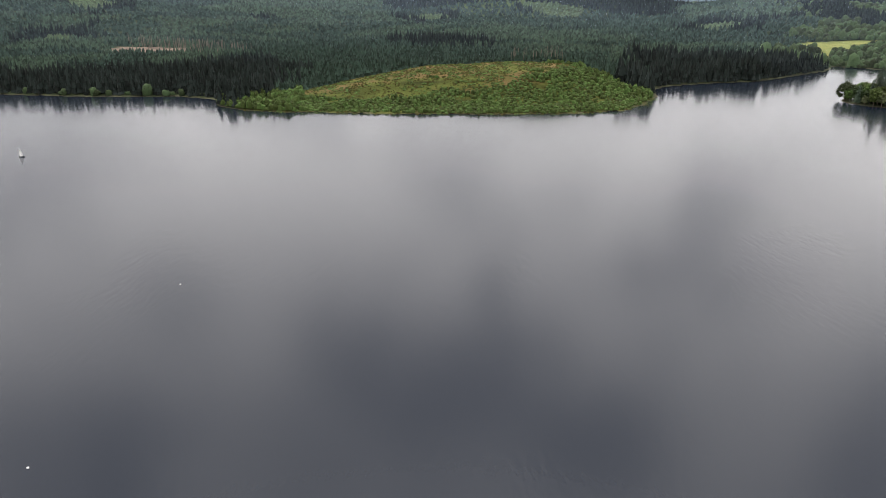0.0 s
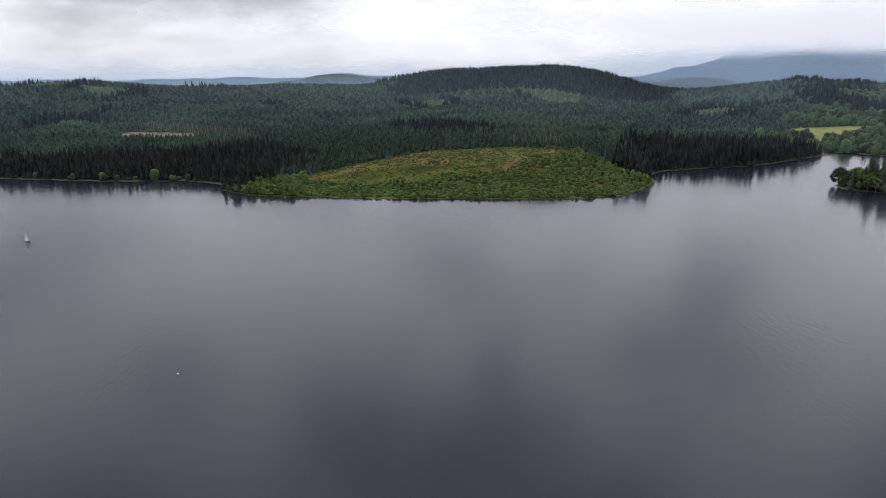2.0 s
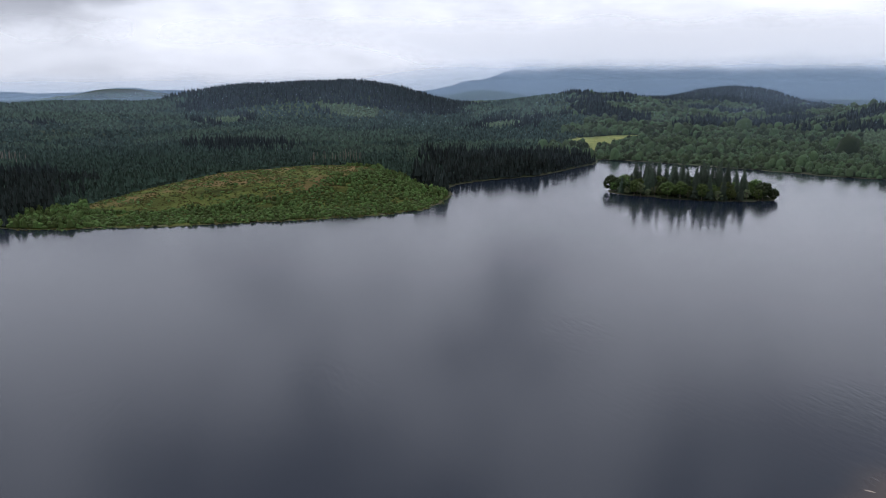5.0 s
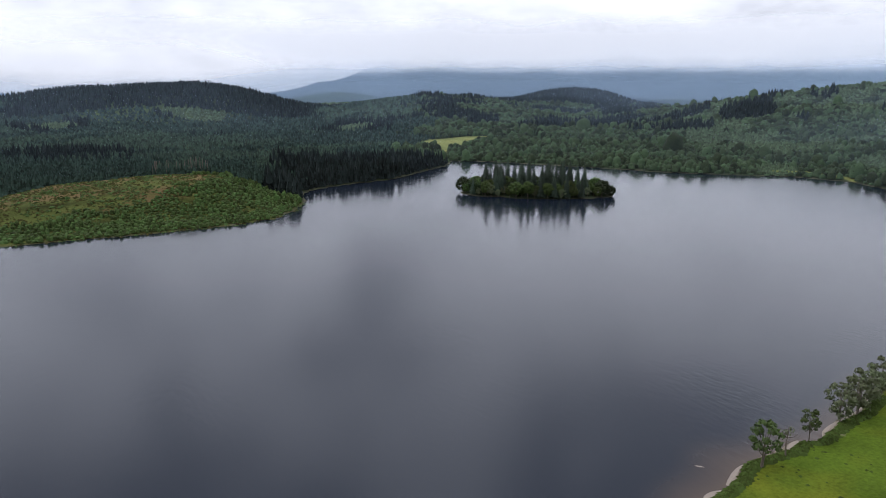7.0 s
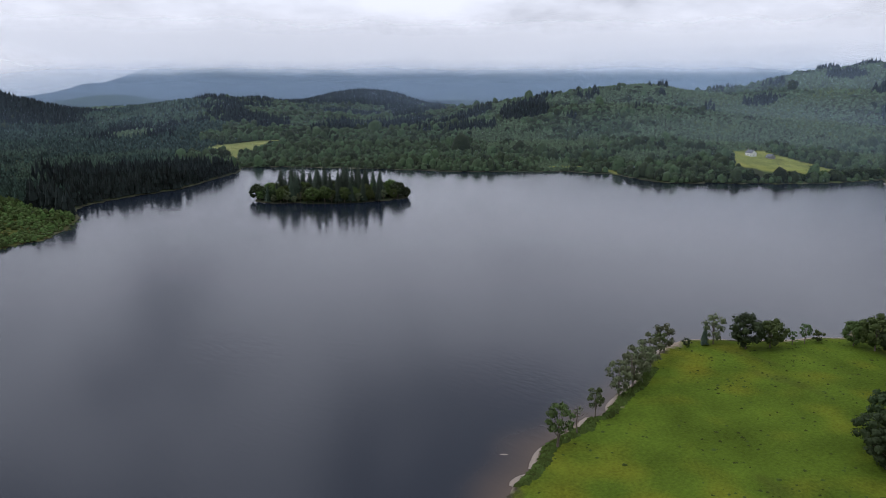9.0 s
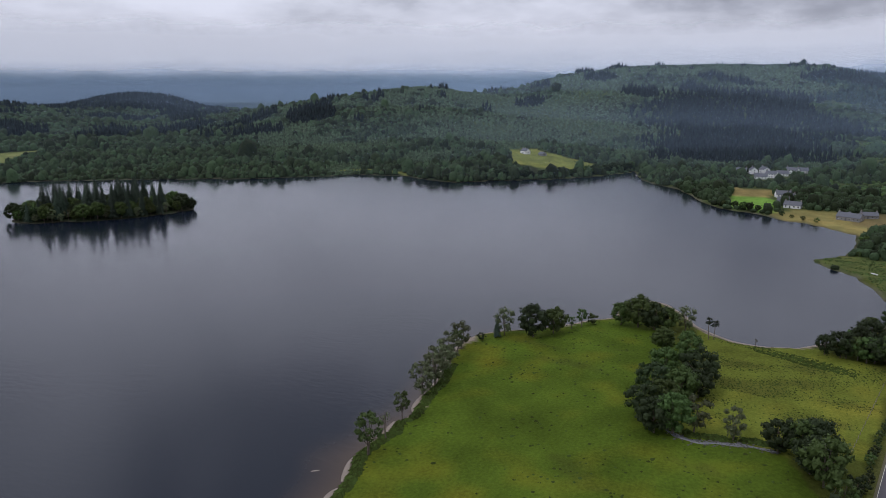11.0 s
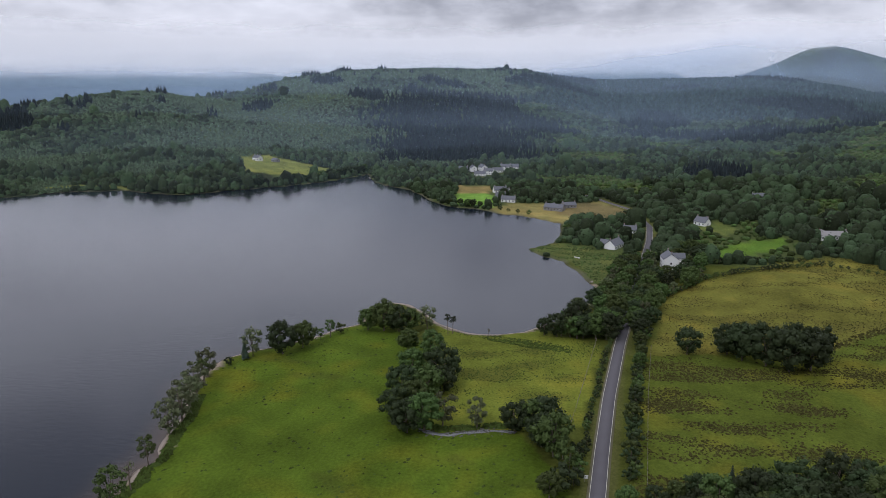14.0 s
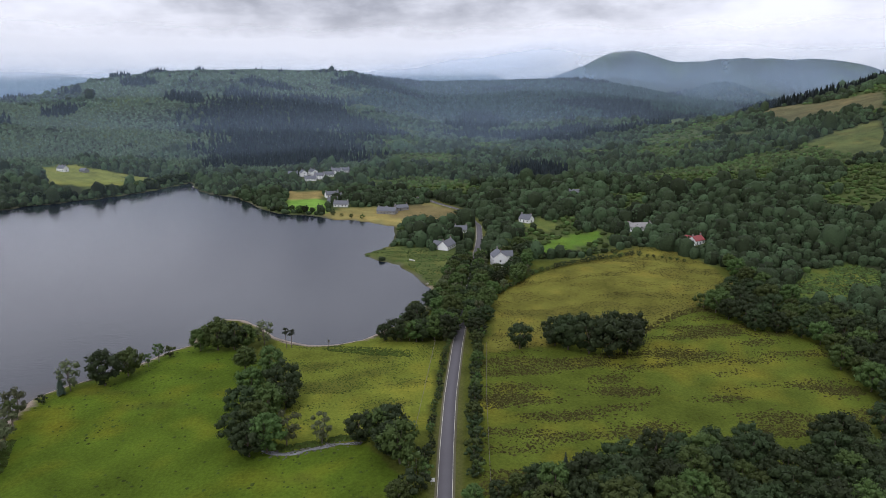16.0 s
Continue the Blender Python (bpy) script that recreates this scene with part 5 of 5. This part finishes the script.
# ---------------- boats, buoys, jetty
def hull(length, beam, depth, rim=0.0):
    """An open boat: curved sides, flat floor inside."""
    n, v, f = 9, [], []
    for i in range(n):
        u = i / (n - 1) * 2 - 1
        w = beam / 2 * (1 - max(0, u) ** 2.2) * (1 - 0.25 * max(0, -u) ** 2) + 0.02
        sheer = depth * (0.85 + 0.3 * u * u)
        x = u * length / 2
        v += [(x, -w, sheer), (x, -w * 0.75, depth * 0.3), (x, 0, 0.0), (x, w * 0.75, depth * 0.3), (x, w, sheer), (x, w * 0.85, sheer), (x, 0.0, sheer - rim), (x, -w * 0.85, sheer)]
    for i in range(n - 1):
        for k in range(8):
            a, b = i * 8 + k, i * 8 + (k + 1) % 8
            f.append((a, b, b + 8, a + 8))
    f += [(7, 6, 1, 0), (6, 5, 4, 3), (6, 3, 2, 1)]
    f = [p if len(p) == 4 else (*p, p[-1]) for p in f]
    e = (n - 1) * 8
    f += [(e, e + 1, e + 6, e + 7), (e + 3, e + 4, e + 5, e + 6), (e + 1, e + 2, e + 3, e + 6)]
    return v, f


def sailboat(x, y, turn):
    ob = thing("sailboat", pose(x, y, -0.15, 0, 4, turn) @ Matrix.Scale(0.6, 4), "small sailing dinghy with white sails on the lake", "boat")
    part("hull", [hull(6.2, 2.0, 0.95, 0.1)], M_HULL, ob)
    part("deck", [box(0.6, 0, 0.78, 2.6, 1.3, 0.28, 0.85)], M_WHITE, ob, "white deck house")
    part("mast", [tube([(0.6, 0, 0.6), (0.5, 0, 8.2)], [0.07, 0.04])], M_WHITE, ob)
    part("boom", [tube([(0.6, 0, 1.55), (-2.4, 0.35, 1.5)], [0.05, 0.04])], M_WHITE, ob)
    v, f = [], []
    for i in range(9):
        u = i / 8
        z = 1.6 + 6.4 * u
        w = 2.9 * (1 - u) ** 0.85
        for k in range(5):
            q = k / 4
            v.append((0.55 - 0.05 * u - w * q, 0.35 * q * (1 - u) + 0.25 * math.sin(math.pi * q) * (1 - u), z))
    for i in range(8):
        f += [(i * 5 + k, i * 5 + k + 1, i * 5 + k + 6, i * 5 + k + 5) for k in range(4)]
    part("mainsail", [(v, f)], M_SAIL, ob, "white mainsail", True)
    part("jib", [([(3.0, 0, 0.95), (0.75, 0.15, 1.5), (0.55, 0, 6.6), (1.4, 0.35, 2.6)], [(0, 3, 2), (0, 1, 3), (1, 2, 3)])], M_SAIL, ob, "white jib", True)
    part("rudder", [box(-3.15, 0, -0.1, 0.3, 0.05, 0.95)], M_WOOD, ob)


sailboat(-239.6, 388.6, 170)


def rowing_boat(x, y, z, turn):
    ob = thing("rowing_boat", pose(x, y, z, 0, 0, turn), "small white rowing boat moored at the marshy shore", "boat", "boats at the shore")
    part("hull", [hull(4.4, 1.5, 0.6, 0.35)], M_WHITE, ob)
    for u in (-1.0, 0.1, 1.1):
        part("thwart", [box(u, 0, 0.38, 0.25, 1.15, 0.04)], M_WOOD, ob)


rowing_boat(474, -11.5, -0.15, 40)
rowing_boat(481, -17, max(0.0, height(481, -17)), 50)


def buoy(x, y):
    ob = thing("mooring_buoy", pose(x, y, 0), "small white mooring buoy floating on the lake", "buoy", "buoys on the lake")
    part("float", [(np.array(ico(1)[0]) * (0.30, 0.30, 0.26) + (0, 0, 0.08), ico(1)[1])], M_WHITE, ob, smooth=True)
    part("ring", [tube([(0.12 * math.cos(a), 0, 0.38 + 0.10 * math.sin(a)) for a in np.linspace(0, 2 * math.pi, 9)], [0.025] * 9, 5)], M_HULL, ob)


for x, y in ((-87.6, 212), (-85.8, 118.9)):
    buoy(x, y)


def jetty(x, y, turn, length):
    ob = thing("jetty", pose(x, y, 0, 0, 0, turn), "short wooden jetty on posts at the shore", "jetty", "jetties")
    for i in range(int(length / 0.5)):
        part("plank", [box(i * 0.5, 0, 0.55, 0.44, 1.6, 0.07)], M_WOOD, ob)
    for i in range(0, int(length) + 1, 3):
        for s in (-0.7, 0.7):
            part("post", [box(i, s, -1.2, 0.18, 0.18, 2.1)], M_WOOD, ob)


jetty(430, -28, 150, 9)
jetty(866, 229, 200, 14)


# ---------------- roadside things
def fence(line, label):
    p = np.array(line, float)
    s = np.concatenate([[0], np.cumsum(np.hypot(*np.diff(p, axis=0).T))])
    ob = thing("fence", Matrix(), label, "fence")
    tops = []
    post = mesh_of("post", *joined([box(0, 0, -0.3, 0.13, 0.13, 1.5)]), M_WOOD)
    for u in np.arange(0, s[-1], 3.2):
        x, y = np.interp(u, s, p[:, 0]), np.interp(u, s, p[:, 1])
        o = new("post", post)
        o.parent, o.location = ob, (x, y, height(x, y))
        tops.append((x, y, height(x, y)))
    for h in (0.45, 0.75, 1.1):
        part("wire", [tube([(x, y, z + h) for x, y, z in tops], [0.006] * len(tops), 4)], M_STONE, ob)


fence([(196, -30), (262, -38), (318, -46)], "post and wire fence beside the road")
fence([(322, -22), (236, -9), (205, -5)], "post and wire fence at the meadow edge")


def road_sign(x, y, turn):
    ob = thing("road_sign", pose(x, y, height(x, y), 0, 0, turn), "small white and green road sign on two posts", "sign")
    for s in (-0.4, 0.4):
        part("post", [box(s, 0, -0.2, 0.08, 0.08, 2.0)], M_STONE, ob)
    part("panel", [box(0, 0, 0.9, 1.3, 0.05, 1.2)], M_WHITE, ob, "white sign panel")
    part("band", [box(0, -0.04, 1.5, 1.2, 0.03, 0.5)], M_BAND, ob, "green band across the sign")


M_BAND = material("green sign paint", (0.05, 0.22, 0.14), 0.5, spread=0.05)
road_sign(199, -12.6, 95)
